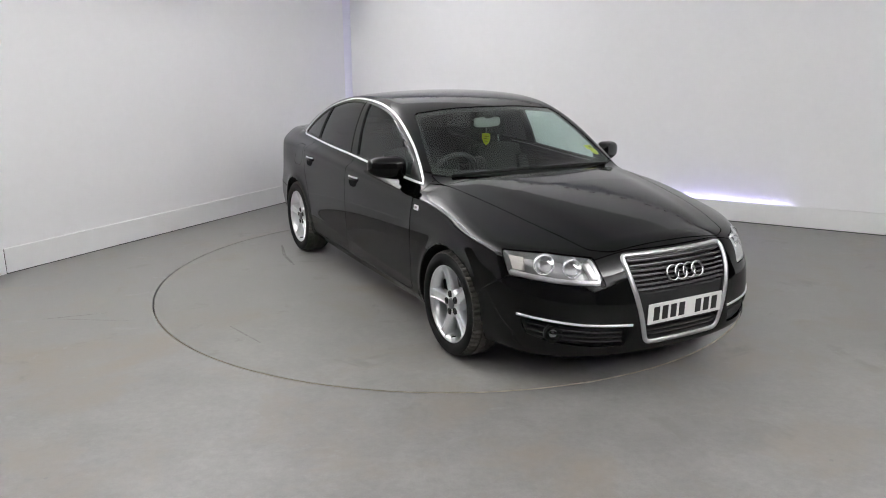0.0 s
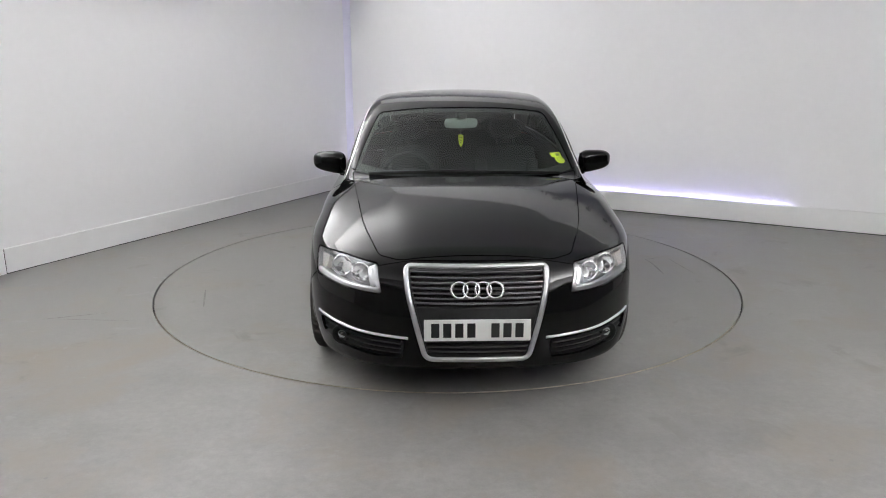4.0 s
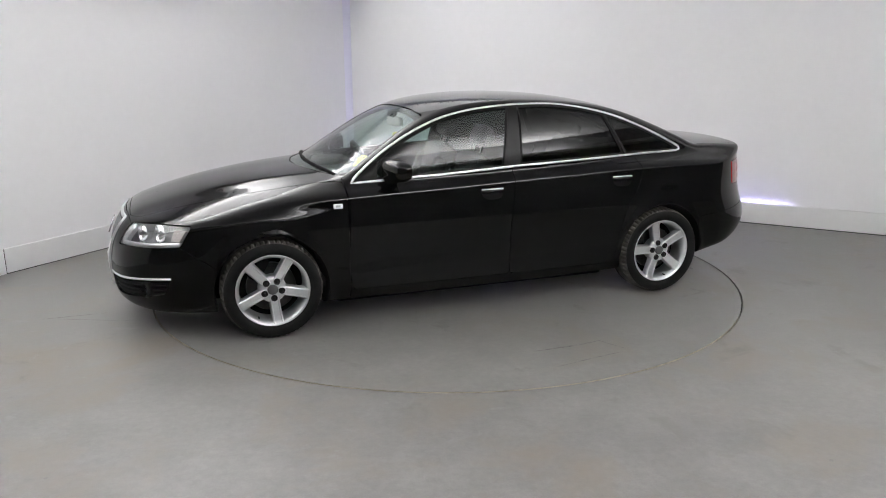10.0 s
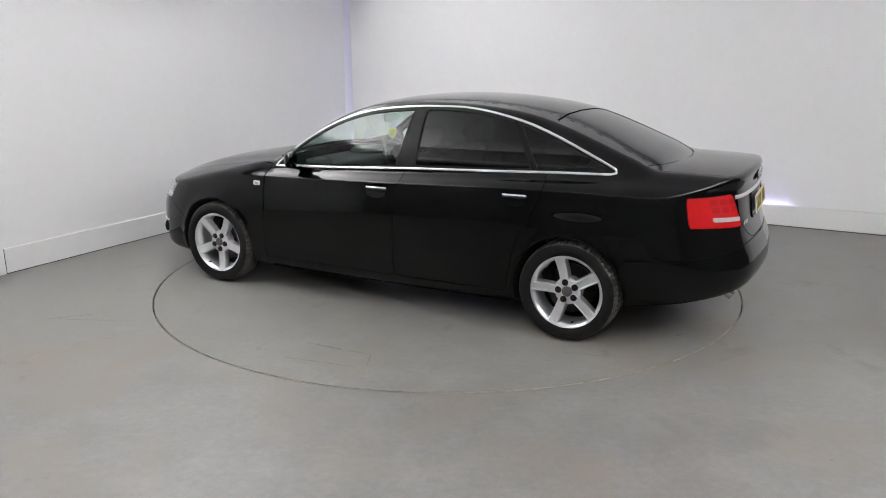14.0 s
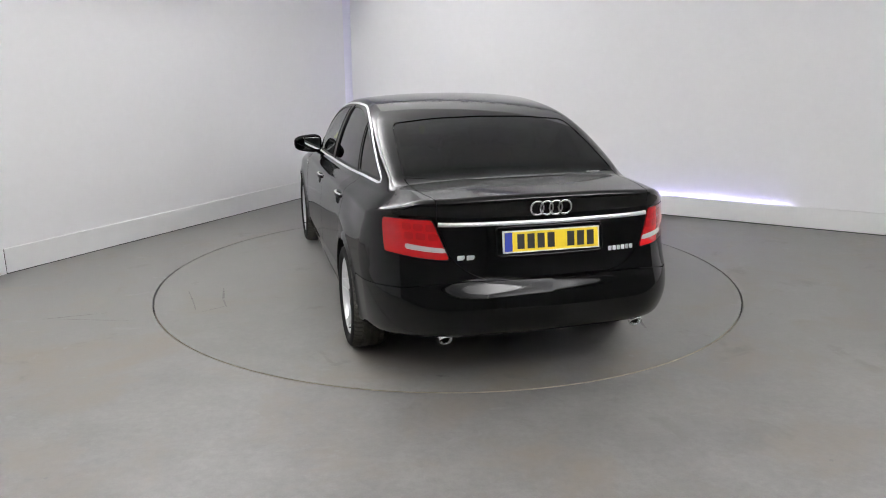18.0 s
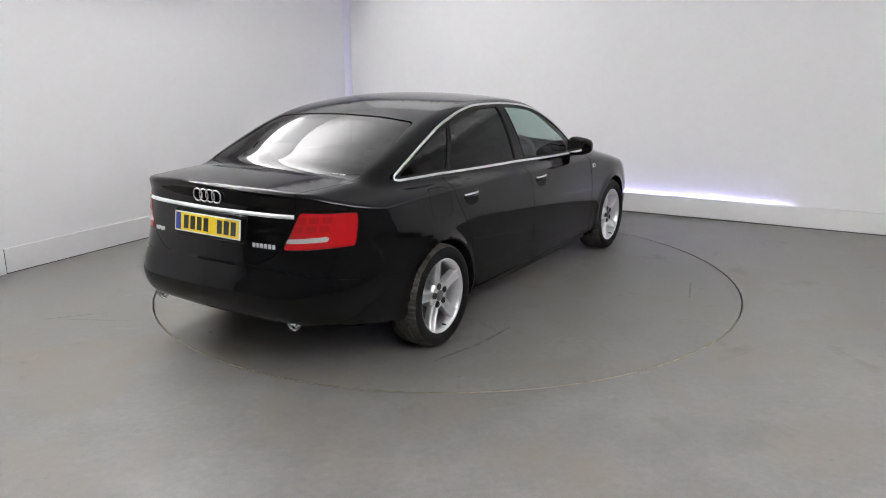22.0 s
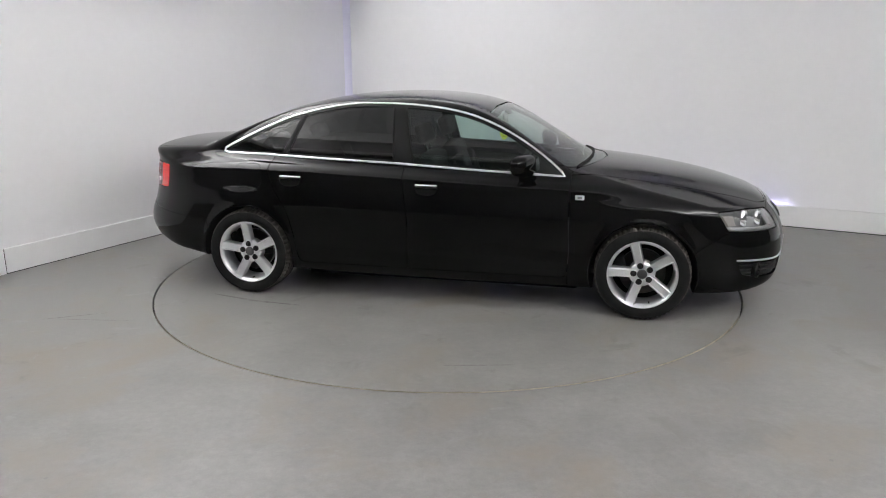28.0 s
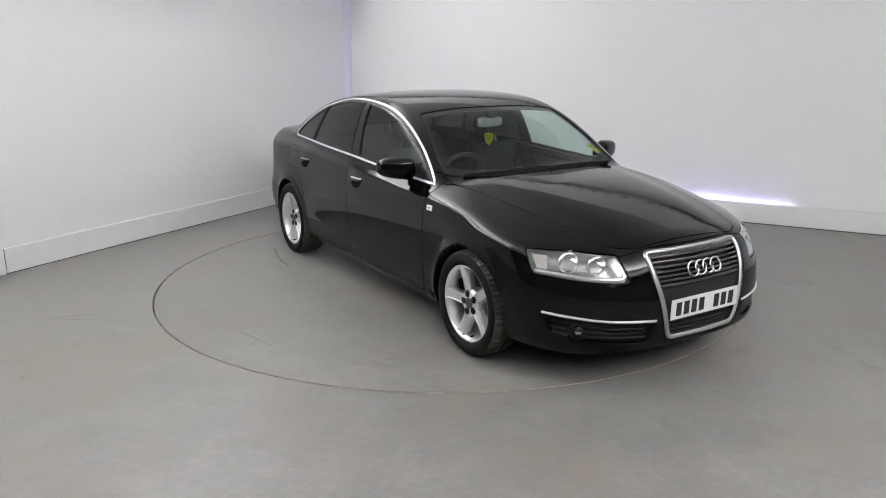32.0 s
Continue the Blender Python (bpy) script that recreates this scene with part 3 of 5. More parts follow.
def on_front(y, z, sign=1):
    """The x of the nose (sign 1) or tail (sign -1) at y, z."""
    y, z = np.broadcast_arrays(np.asarray(y, float), np.asarray(z, float))
    lo, hi = np.full(y.shape, 1.0), np.full(y.shape, 2.8)
    for _ in range(40):
        m = (lo + hi) / 2
        s = body_field(sign * m, y, z) < 0
        lo, hi = np.where(s, m, lo), np.where(s, hi, m)
    return sign * lo


def on_turn(x0, sign, theta, z):
    """The point of the body in the direction theta (degrees from straight ahead or back) seen from x0 on the centre line."""
    th, z = np.broadcast_arrays(np.radians(np.asarray(theta, float)), np.asarray(z, float))
    lo, hi = np.full(th.shape, 0.3), np.full(th.shape, 1.8)
    for _ in range(40):
        m = (lo + hi) / 2
        s = body_field(x0 + sign * m * np.cos(th), m * np.sin(th), z) < 0
        lo, hi = np.where(s, m, lo), np.where(s, hi, m)
    return np.stack([x0 + sign * lo * np.cos(th), lo * np.sin(th), z], -1)


def normals_at(p):
    n = field_gradient(body_field, np.asarray(p, float).reshape(-1, 3), 4e-3)
    return n / np.linalg.norm(n, axis=1)[:, None]


def sweep(bm, path, normal, width, height, closed=False, sink=0.002):
    """A rounded moulding along a path that lies on the body."""
    path, normal = np.asarray(path, float), np.asarray(normal, float)
    if closed:
        tan = np.roll(path, -1, 0) - np.roll(path, 1, 0)
    else:
        tan = np.gradient(path, axis=0)
    tan /= np.maximum(np.linalg.norm(tan, axis=1), 1e-9)[:, None]
    sid = np.cross(tan, normal)
    sid /= np.maximum(np.linalg.norm(sid, axis=1), 1e-9)[:, None]
    prof = ((-0.5, -sink), (-0.5, height * 0.55), (-0.3, height), (0.3, height), (0.5, height * 0.55), (0.5, -sink))
    rows = []
    for p, n, s in zip(path, normal, sid):
        rows.append([bm.verts.new(p + s * (a * width) + n * b) for a, b in prof])
    m = len(rows)
    for i in range(m if closed else m - 1):
        a, b = rows[i], rows[(i + 1) % m]
        for k in range(len(prof) - 1):
            bm.faces.new((a[k], a[k + 1], b[k + 1], b[k]))
    if not closed:
        bm.faces.new(rows[0][::-1])
        bm.faces.new(rows[-1])
    bmesh.ops.recalc_face_normals(bm, faces=bm.faces[:])


def resample(pts, n, closed=False):
    p = np.array(pts, float)
    if closed:
        p = np.concatenate([p, p[:1]])
    d = np.concatenate([[0], np.cumsum(np.linalg.norm(np.diff(p, axis=0), axis=1))])
    q = np.linspace(0, d[-1], n + (1 if closed else 0))
    r = np.stack([np.interp(q, d, p[:, i]) for i in range(p.shape[1])], 1)
    return r[:-1] if closed else r


# ---------------------------------------------------------------- the car's panels
car = tagged(new("car"), "black four-door saloon car with silver alloy wheels on the turntable", "car")
GAP = 0.005
skin = grow_skin(body_field, (-2.62, -0.045, 0.1), (2.5, 1.0, 1.5), 0.015)
skin = skin.clip(-skin.v[:, 1])
skin.v[np.abs(skin.v[:, 1]) < 1e-5, 1] = 0


def masked(g, ok):
    return np.where(ok, g, np.maximum(np.abs(g), 0.3))


def pair(s, name, mat, label="", parent=None):
    """A panel on the left and its mirror on the right."""
    r = [s.place(name, mat, parent or car, label), s.mirrored().place(name, mat, parent or car, label)]
    return r


def whole(s, name, mat, label="", parent=None):
    """A panel that reaches over the middle: joined with its mirror along the centre line."""
    m = s.mirrored()
    mid = np.abs(s.v[:, 1]) < 1e-5
    s.n[mid, 1] = 0
    s.n[mid] /= np.maximum(np.linalg.norm(s.n[mid], axis=1), 1e-9)[:, None]
    at = np.where(mid, np.arange(len(s.v)), len(s.v) + np.cumsum(~mid) - 1)
    full = Skin(np.concatenate([s.v, m.v[~mid]]), np.concatenate([s.n, m.n[~mid]]), np.concatenate([s.f, at[m.f]]))
    return full.place(name, mat, parent or car, label)


def pane(s, thick=0.004):
    """A sheet of glass with a face and an edge all round."""
    return s.rimmed(thick)


def theta_of(v, x0, sign):
    return np.degrees(np.arctan2(v[:, 1], sign * (v[:, 0] - x0)))


X_HEAD, X_TAIL = 1.3, -1.5
DEG = 0.0183

# wheel arches first
arch_r = np.minimum(np.hypot(skin.v[:, 0] - AXLE, skin.v[:, 2] - HUB_Z), np.hypot(skin.v[:, 0] + AXLE, skin.v[:, 2] - HUB_Z))
liner, skin = skin.split(masked(arch_r - ARCH_R - 0.006, skin.v[:, 1] > 0.40))
belly, skin = skin.split(skin.v[:, 2] - BELLY(skin.v[:, 0]) - 0.012)
whole(belly, "underbody", M_LINER)
front_l, rear_l = liner.split(-liner.v[:, 0])
pair(front_l, "arch_liner", M_LINER)
pair(rear_l, "arch_liner", M_LINER)

# windscreen and rear window
WS = rounded([(-0.3, 0.90), (0.40, 0.90), (0.750, 0.90), (0.674, 1.143), (0.586, 1.334), (0.3, 1.362), (-0.3, 1.371)], [0, 0.1, 0.03, 0.1, 0.04, 0.1, 0])
v = skin.v
WS_FOOT = 1.135
foot = lambda v: v[:, 0] - (WS_FOOT - 0.50 * v[:, 1] ** 2)
ws, skin = skin.split(masked(np.maximum(inside(WS, v[:, 1], v[:, 2]), foot(v)), v[:, 0] > 0.0), 0.004)
RS = rounded([(-0.3, 0.98), (0.35, 0.98), (0.636, 0.98), (0.606, 1.18), (0.566, 1.325), (0.3, 1.350), (-0.3, 1.362)], [0, 0.1, 0.04, 0.1, 0.04, 0.1, 0])
v = skin.v
rear_foot = lambda v: -v[:, 0] - (1.948 - 0.42 * v[:, 1] ** 2)
rs, skin = skin.split(masked(np.maximum(inside(RS, v[:, 1], v[:, 2]), rear_foot(v)), v[:, 0] < -0.8), 0.004)

# side windows
DLO = resample(np.concatenate([
    rounded([(0.895, 0.938), (0.800, 1.024), (0.640, 1.140), (0.442, 1.252), (0.243, 1.330), (0.05, 1.371), (-0.15, 1.392), (-0.34, 1.402), (-0.60, 1.401), (-0.76, 1.383), (-0.90, 1.357), (-1.09, 1.311),
             (-1.28, 1.238), (-1.47, 1.152), (-1.67, 1.052), (-1.64, 1.033), (-1.277, 1.028), (-0.82, 1.013), (-0.292, 0.996), (0.238, 0.967), (0.62, 0.951)],
            [0.012, 0.1, 0.1, 0.1, 0.1, 0.1, 0.1, 0.1, 0.1, 0.1, 0.1, 0.1, 0.1, 0.1, 0.03, 0.02, 0.1, 0.1, 0.1, 0.1, 0.1], 4)]), 160, True)
v = skin.v
dlo, skin = skin.split(masked(inside(DLO, v[:, 0], v[:, 2]), (v[:, 1] > 0.45) & (skin.n[:, 1] > 0.3)), 0.0)

# lamps, grille and lower openings
HEAD = rounded([(24.9, 0.594), (28.2, 0.727), (41.0, 0.744), (55.4, 0.742), (52.2, 0.621), (38.0, 0.602)], 0.6, 5)
v = skin.v
head, skin = skin.split(masked(inside(HEAD, theta_of(v, X_HEAD, 1), v[:, 2], (DEG, 1)), v[:, 0] > 1.6), GAP)
LAMP = rounded([(31.0, 0.750), (36.6, 0.948), (54.4, 0.936), (53.0, 0.762)], 0.8, 5)
v = skin.v
tail, skin = skin.split(masked(inside(LAMP, theta_of(v, X_TAIL, -1), v[:, 2], (DEG, 1)), v[:, 0] < -1.8), GAP)
GRILLE = rounded([(-0.362, 0.742), (0.362, 0.742), (0.352, 0.62), (0.262, 0.268), (-0.262, 0.268), (-0.352, 0.62)], [0.045, 0.045, 0.25, 0.05, 0.05, 0.25], 8)
v = skin.v
grille, skin = skin.split(masked(inside(GRILLE, v[:, 1], v[:, 2]), v[:, 0] > 2.0))
FOG = rounded([(18.6, 0.372), (32.0, 0.382), (48.3, 0.404), (46.5, 0.325), (40.0, 0.297), (25.0, 0.272), (19.3, 0.275)], [1.0, 2, 1.0, 1.5, 3, 3, 1.0], 4)
v = skin.v
fog, skin = skin.split(masked(inside(FOG, theta_of(v, X_HEAD, 1), v[:, 2], (DEG, 1)), v[:, 0] > 1.6))

# bonnet, boot lid, bumpers, doors, wings
BON = rounded([(1.155, -0.3), (1.15, 0.0), (1.10, 0.30), (0.99, 0.58), (0.885, 0.733), (1.28, 0.674), (1.83, 0.588), (2.155, 0.487), (2.225, 0.38), (2.232, 0.25), (2.236, -0.3)], [0, 0.1, 0.1, 0.1, 0.015, 0.2, 0.2, 0.03, 0.04, 0.05, 0], 5)
v = skin.v
bonnet, skin = skin.split(masked(inside(BON, v[:, 0], v[:, 1]), v[:, 2] > 0.66), GAP)
TOP = rounded([(-1.962, -0.3), (-1.962, 0.0), (-1.911, 0.35), (-1.803, 0.622), (-2.13, 0.604), (-2.27, 0.572), (-2.7, 0.572), (-2.7, -0.3)], [0, 0.1, 0.1, 0.02, 0.1, 0.1, 0, 0], 5)
BACK = rounded([(-0.3, 0.655), (0.345, 0.656), (0.43, 0.69), (0.515, 0.76), (0.57, 0.935), (0.572, 1.25), (-0.3, 1.25)], [0, 0.06, 0.06, 0.06, 0.1, 0.1, 0], 5)
v = skin.v
g = np.where(v[:, 2] > 0.945, inside(TOP, v[:, 0], v[:, 1]), inside(BACK, v[:, 1], v[:, 2]))
boot, skin = skin.split(masked(g, (v[:, 0] < -1.7) & (v[:, 2] > 0.5)), GAP)
FB = [(1.55, 0.0), (1.74, 0.47), (1.80, 0.52), (1.945, 0.612), (2.12, 0.612), (2.2, 0.69), (2.24, 0.75), (2.7, 0.75), (2.7, 0.0)]
v = skin.v
bumper_f, skin = skin.split(inside(FB, v[:, 0], v[:, 2]), GAP)
RB = [(-1.6, 0.0), (-1.755, 0.552), (-2.06, 0.578), (-2.26, 0.60), (-2.40, 0.648), (-2.7, 0.648), (-2.7, 0.0)]
v = skin.v
bumper_r, skin = skin.split(inside(RB, v[:, 0], v[:, 2]), GAP)
FD = rounded([(0.935, 0.99), (0.918, 0.85), (0.923, 0.62), (0.935, 0.43), (0.92, 0.262), (-0.19, 0.262), (-0.184, 0.387), (-0.189, 0.625), (-0.222, 0.85), (-0.245, 1.05), (0.6, 1.05)], [0.01, 0.1, 0.1, 0.1, 0.04, 0.03, 0.1, 0.1, 0.1, 0, 0], 4)
v = skin.v
door_f, skin = skin.split(masked(inside(FD, v[:, 0], v[:, 2]), v[:, 1] > 0.6), GAP)
RD = rounded([(-0.245, 1.05), (-0.222, 0.85), (-0.189, 0.625), (-0.184, 0.387), (-0.19, 0.262), (-1.02, 0.262), (-1.045, 0.45), (-1.10, 0.655), (-1.176, 0.77), (-1.229, 0.88), (-1.242, 0.95), (-1.215, 1.05)], [0, 0.1, 0.1, 0.1, 0.03, 0.05, 0.1, 0.1, 0.1, 0.1, 0.05, 0], 4)
v = skin.v
door_r, skin = skin.split(masked(inside(RD, v[:, 0], v[:, 2]), v[:, 1] > 0.6), GAP)
v = skin.v
wing, skin = skin.split(masked(np.maximum(0.928 - v[:, 0], v[:, 2] - 0.945), v[:, 1] > 0.3), GAP)
FLAP = rounded([(-1.50, 0.795), (-1.50, 0.968), (-1.292, 0.965), (-1.292, 0.795)], 0.05, 5)

RIM = 0.016
whole(bonnet.rimmed(RIM), "bonnet", M_PAINT)
boot_ob = whole(boot.rimmed(RIM), "boot_lid", M_PAINT)
bumper_f_ob = whole(bumper_f.rimmed(RIM), "front_bumper", M_PAINT)
bumper_r_ob = whole(bumper_r.rimmed(RIM), "rear_bumper", M_PAINT)
pair(wing.rimmed(RIM), "front_wing", M_PAINT)
doors_f = pair(door_f.rimmed(RIM), "front_door", M_PAINT)
doors_r = pair(door_r.rimmed(RIM), "rear_door", M_PAINT)
v = skin.v
flap, right = skin.split(masked(inside(FLAP, v[:, 0], v[:, 2]), v[:, 1] > 0.6), 0.0025)
skin.rimmed(RIM).joined(right.rimmed(RIM).mirrored()).place("body_shell", M_PAINT, car)
flap.rimmed(0.01).mirrored().place("fuel_flap", M_PAINT, car)

# the dark inner side of the shell
inner = skin.joined(door_f).joined(door_r).joined(wing)
v = inner.v
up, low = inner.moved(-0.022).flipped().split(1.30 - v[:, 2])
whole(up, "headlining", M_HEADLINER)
whole(low.joined(bonnet.joined(boot).joined(bumper_f).joined(bumper_r).moved(-0.02).flipped()).joined(tail.moved(-0.016).flipped()).joined(head.moved(-0.10).flipped()), "inner_trim", M_TRIM)

# flat tray below the floor, between the wheels, added to block light beneath
for xa, xb, w in ((-1.00, 1.00, 0.77),):
    bm = bmesh.new()
    box(bm, (xa + xb) / 2, 0, 0.195, xb - xa - 0.004, 2 * w, 0.10, bevel=0.03)
    part("shade_tray", bm, M_LINER, car)

# glass
glass_ws = whole(pane(ws.moved(-0.003)), "windscreen", M_GLASS, "clear windscreen with a dark border")
glass_rs = whole(pane(rs.moved(-0.003)), "rear_window", M_REAR, "dark tinted rear window")
glass_ws.visible_shadow = glass_rs.visible_shadow = False
# dark border printed round the windscreen
v = ws.v
edge = np.maximum(inside(WS, v[:, 1], v[:, 2]) + 0.022, foot(v) + 0.075)
frit = ws.clip(-edge)
whole(frit.moved(-0.009), "windscreen_border", M_INK, parent=glass_ws)
v = rs.v
frit = rs.clip(-np.maximum(inside(RS, v[:, 1], v[:, 2]) + 0.02, rear_foot(v) + 0.03))
whole(frit.moved(-0.009), "rear_window_border", M_INK, parent=glass_rs)

v = dlo.v
e = inside(DLO, v[:, 0], v[:, 2]) + 0.022
b_front = (v[:, 0] - (-0.163 - 0.22 * (v[:, 2] - 1.0)))          # rear edge of the front glass
b_rear = (v[:, 0] - (-0.303 - 0.075 * (v[:, 2] - 1.0)))
c_rear = (v[:, 0] - (-1.124 + 0.47 * (v[:, 2] - 1.033)))
c_tri = (v[:, 0] - (-1.172 + 0.53 * (v[:, 2] - 1.033)))
sail = (v[:, 0] - (0.715 - 0.1 * (v[:, 2] - 0.95)))
g1 = np.maximum(np.maximum(e, -b_front), sail)
g2 = np.maximum(np.maximum(e, b_rear), -c_rear)
g3 = np.maximum(e, c_tri)
for k in (0, 1):
    sk = [dlo.clip(g1), dlo.clip(g2), dlo.clip(g3)]
    for s, nm, mt, own in ((sk[0], "front_door_glass", M_SIDE, doors_f[k]), (sk[1], "rear_door_glass", M_TINT, doors_r[k]), (sk[2], "quarter_glass", M_TINT, car)):
        p = pane(s.moved(-0.010))
        ob = (p if k == 0 else p.mirrored()).place(nm, mt, own)
        ob.visible_shadow = False
rest = dlo.clip(-np.minimum(np.minimum(g1, g2), g3))
pair(rest.moved(-0.004).rimmed(0.012), "window_surround", M_GLOSSBLACK)
v = rest.v
pair(rest.clip(np.minimum(v[:, 0] + 0.5, np.maximum(v[:, 0] + 0.9, -v[:, 0]))).moved(-0.03).flipped(), "pillar_trim", M_TRIM)

# bright moulding round the side windows
path = resample(DLO, 150, True)
y = on_side(path[:, 0], path[:, 1])
p3 = np.stack([path[:, 0], y, path[:, 1]], 1)
nn = normals_at(p3)
for s in (1, -1):
    bm = bmesh.new()
    k = np.array((1, s, 1))
    sweep(bm, (p3 - nn * 0.003) * k, nn * k, 0.0165, 0.0045, True)
    part("window_moulding", bm, M_BRIGHT, car, "bright chrome window moulding", True)
# black line below the mirror and rubber lips at the pillars
for s in (1, -1):
    for (xa, za), (xb, zb) in (((-0.247, 1.372), (-0.170, 1.004)), ((-0.335, 1.385), (-0.306, 1.004)), ((-1.000, 1.322), (-1.148, 1.033))):
        q = np.linspace(0, 1, 14)
        px, pz = xa + (xb - xa) * q, za + (zb - za) * q
        py = on_side(px, pz)
        pp = np.stack([px, py, pz], 1)
        n_ = normals_at(pp)
        bm = bmesh.new()
        sweep(bm, (pp - n_ * 0.006) * (1, s, 1), n_ * (1, s, 1), 0.014, 0.006)
        part("pillar_seal", bm, M_RUBBER, car, smooth=True)


# ---------------------------------------------------------------- front
# grille: dark backing, slats, frame, rings, plate
v = grille.v
grille_ob = whole(grille.moved(-0.05), "grille", M_PLASTIC, "black slatted grille with a bright frame")
whole(grille.clip(-(inside(GRILLE, v[:, 1], v[:, 2]) + 0.03)).rimmed(0.06), "grille_surround", M_PLASTIC, parent=grille_ob)
path = resample(GRILLE, 170, True)
ins = path - 0.012 * np.stack([np.gradient(path[:, 1]), -np.gradient(path[:, 0])], 1) / np.hypot(np.gradient(path[:, 1]), np.gradient(path[:, 0]))[:, None]
if np.abs(ins[:, 0]).max() > np.abs(path[:, 0]).max():
    ins = 2 * path - ins
pp = np.stack([on_front(ins[:, 0], ins[:, 1]), ins[:, 0], ins[:, 1]], 1)
nn = normals_at(pp)
bm = bmesh.new()
sweep(bm, pp - nn * 0.004, nn, 0.026, 0.014, True, sink=0.03)
part("grille_frame", bm, M_SATIN, grille_ob, "satin silver grille frame", True)


def grille_half(z):
    return float(np.interp(z, (0.268, 0.62, 0.742), (0.262, 0.352, 0.362))) - 0.022


for z in (0.700, 0.677, 0.654, 0.631, 0.608, 0.585, 0.562, 0.345, 0.320, 0.297):
    w = grille_half(z)
    ys = np.linspace(-w, w, 17)
    zz = np.full(17, z)
    pp = np.stack([on_front(ys, zz) - 0.016, ys, zz], 1)
    nn = normals_at(pp)
    bm = bmesh.new()
    sweep(bm, pp, nn, 0.009, 0.010, sink=0.02)
    # upper slats take the greyed colour that stands in for reflected light
    part("slat", bm, M_SLAT if z > 0.5 else M_PLASTIC, grille_ob, smooth=False)
# plate carrier
ys = np.linspace(-0.325, 0.325, 15)
bm = bmesh.new()
rows = []
for z, w, d in ((0.362, 0.268, -0.020), (0.366, 0.270, -0.012), (0.54, 0.315, -0.012), (0.546, 0.316, -0.020)):
    zz = np.full(15, z)
    xs = on_front(ys / 0.325 * w, zz)
    rows.append([bm.verts.new((x + d - 0.002, q, z)) for x, q in zip(xs, ys / 0.325 * w)])
for a, b in zip(rows, rows[1:]):
    for i in range(14):
        bm.faces.new((a[i], a[i + 1], b[i + 1], b[i]))
part("plate_carrier", bm, M_PLASTIC, grille_ob, smooth=False)


def plate(name, x, z, sign, mat, lean, band):
    """A number plate, its characters as plain bars."""
    ob = new(name)
    ob.parent = car
    tagged(ob, "white front plate with plain dark bars" if sign > 0 else "yellow rear plate with dark bars and a blue band")
    ob.matrix_local = Matrix.Translation((x, 0, z)) @ Matrix.Rotation(radians(90 * sign), 4, "Z") @ Matrix.Rotation(radians(90 + lean), 4, "X")
    bm = bmesh.new()
    box(bm, 0, 0, 0, 0.52, 0.111, 0.006, bevel=0.002)
    part("plate_base", bm, M_WHITE, ob)
    if band:
        bm = bmesh.new()
        box(bm, 0.0, 0, 0.0030, 0.503, 0.097, 0.0012)
        part("plate_face", bm, mat, ob, "yellow reflective plate face")
    x0 = -0.205 if not band else -0.165
    step = 0.0585 if not band else 0.0535
    for i in range(8):
        if i == 4:
            continue
        xx = x0 + i * step
        bm = bmesh.new()
        box(bm, xx, 0, 0.0036, 0.040 if not band else 0.038, 0.074, 0.0015)
        part("bar", bm, M_INK, ob)
    if band:
        bm = bmesh.new()
        box(bm, -0.230, 0, 0.0036, 0.040, 0.094, 0.0015)
        part("plate_band", bm, M_BLUE, ob)
    return ob


plate("front_plate", on_front(0.2, 0.435).item() + 0.004, 0.436, 1, M_WHITE, 2, False)


def rings(name, where, sign, r, tube, pitch, parent, lean):
    """Four interlinked rings."""
    m = Matrix.Translation(where) @ Matrix.Rotation(radians(90 * sign), 4, "Z") @ Matrix.Rotation(radians(90 + lean), 4, "X")
    for i in range(4):
        bm = bmesh.new()
        segs, tn = 40, 8
        vs = []
        for a in range(segs):
            A = 2 * math.pi * a / segs
            vs.append([bm.verts.new(((r + tube * math.cos(2 * math.pi * b / tn)) * math.cos(A), (r + tube * math.cos(2 * math.pi * b / tn)) * math.sin(A), tube * 0.8 * math.sin(2 * math.pi * b / tn))) for b in range(tn)])
        for a in range(segs):
            for b in range(tn):
                bm.faces.new((vs[a][b], vs[(a + 1) % segs][b], vs[(a + 1) % segs][(b + 1) % tn], vs[a][(b + 1) % tn]))
        ob = part(name, bm, M_CHROME, parent, smooth=True)
        bmm = m @ Matrix.Translation(((i - 1.5) * pitch, 0, 0.001 * (i % 2)))
        ob.matrix_local = bmm


rings("badge_ring", (on_front(0.0, 0.632).item() + 0.012, 0, 0.632), 1, 0.039, 0.0066, 0.0575, car, -22)

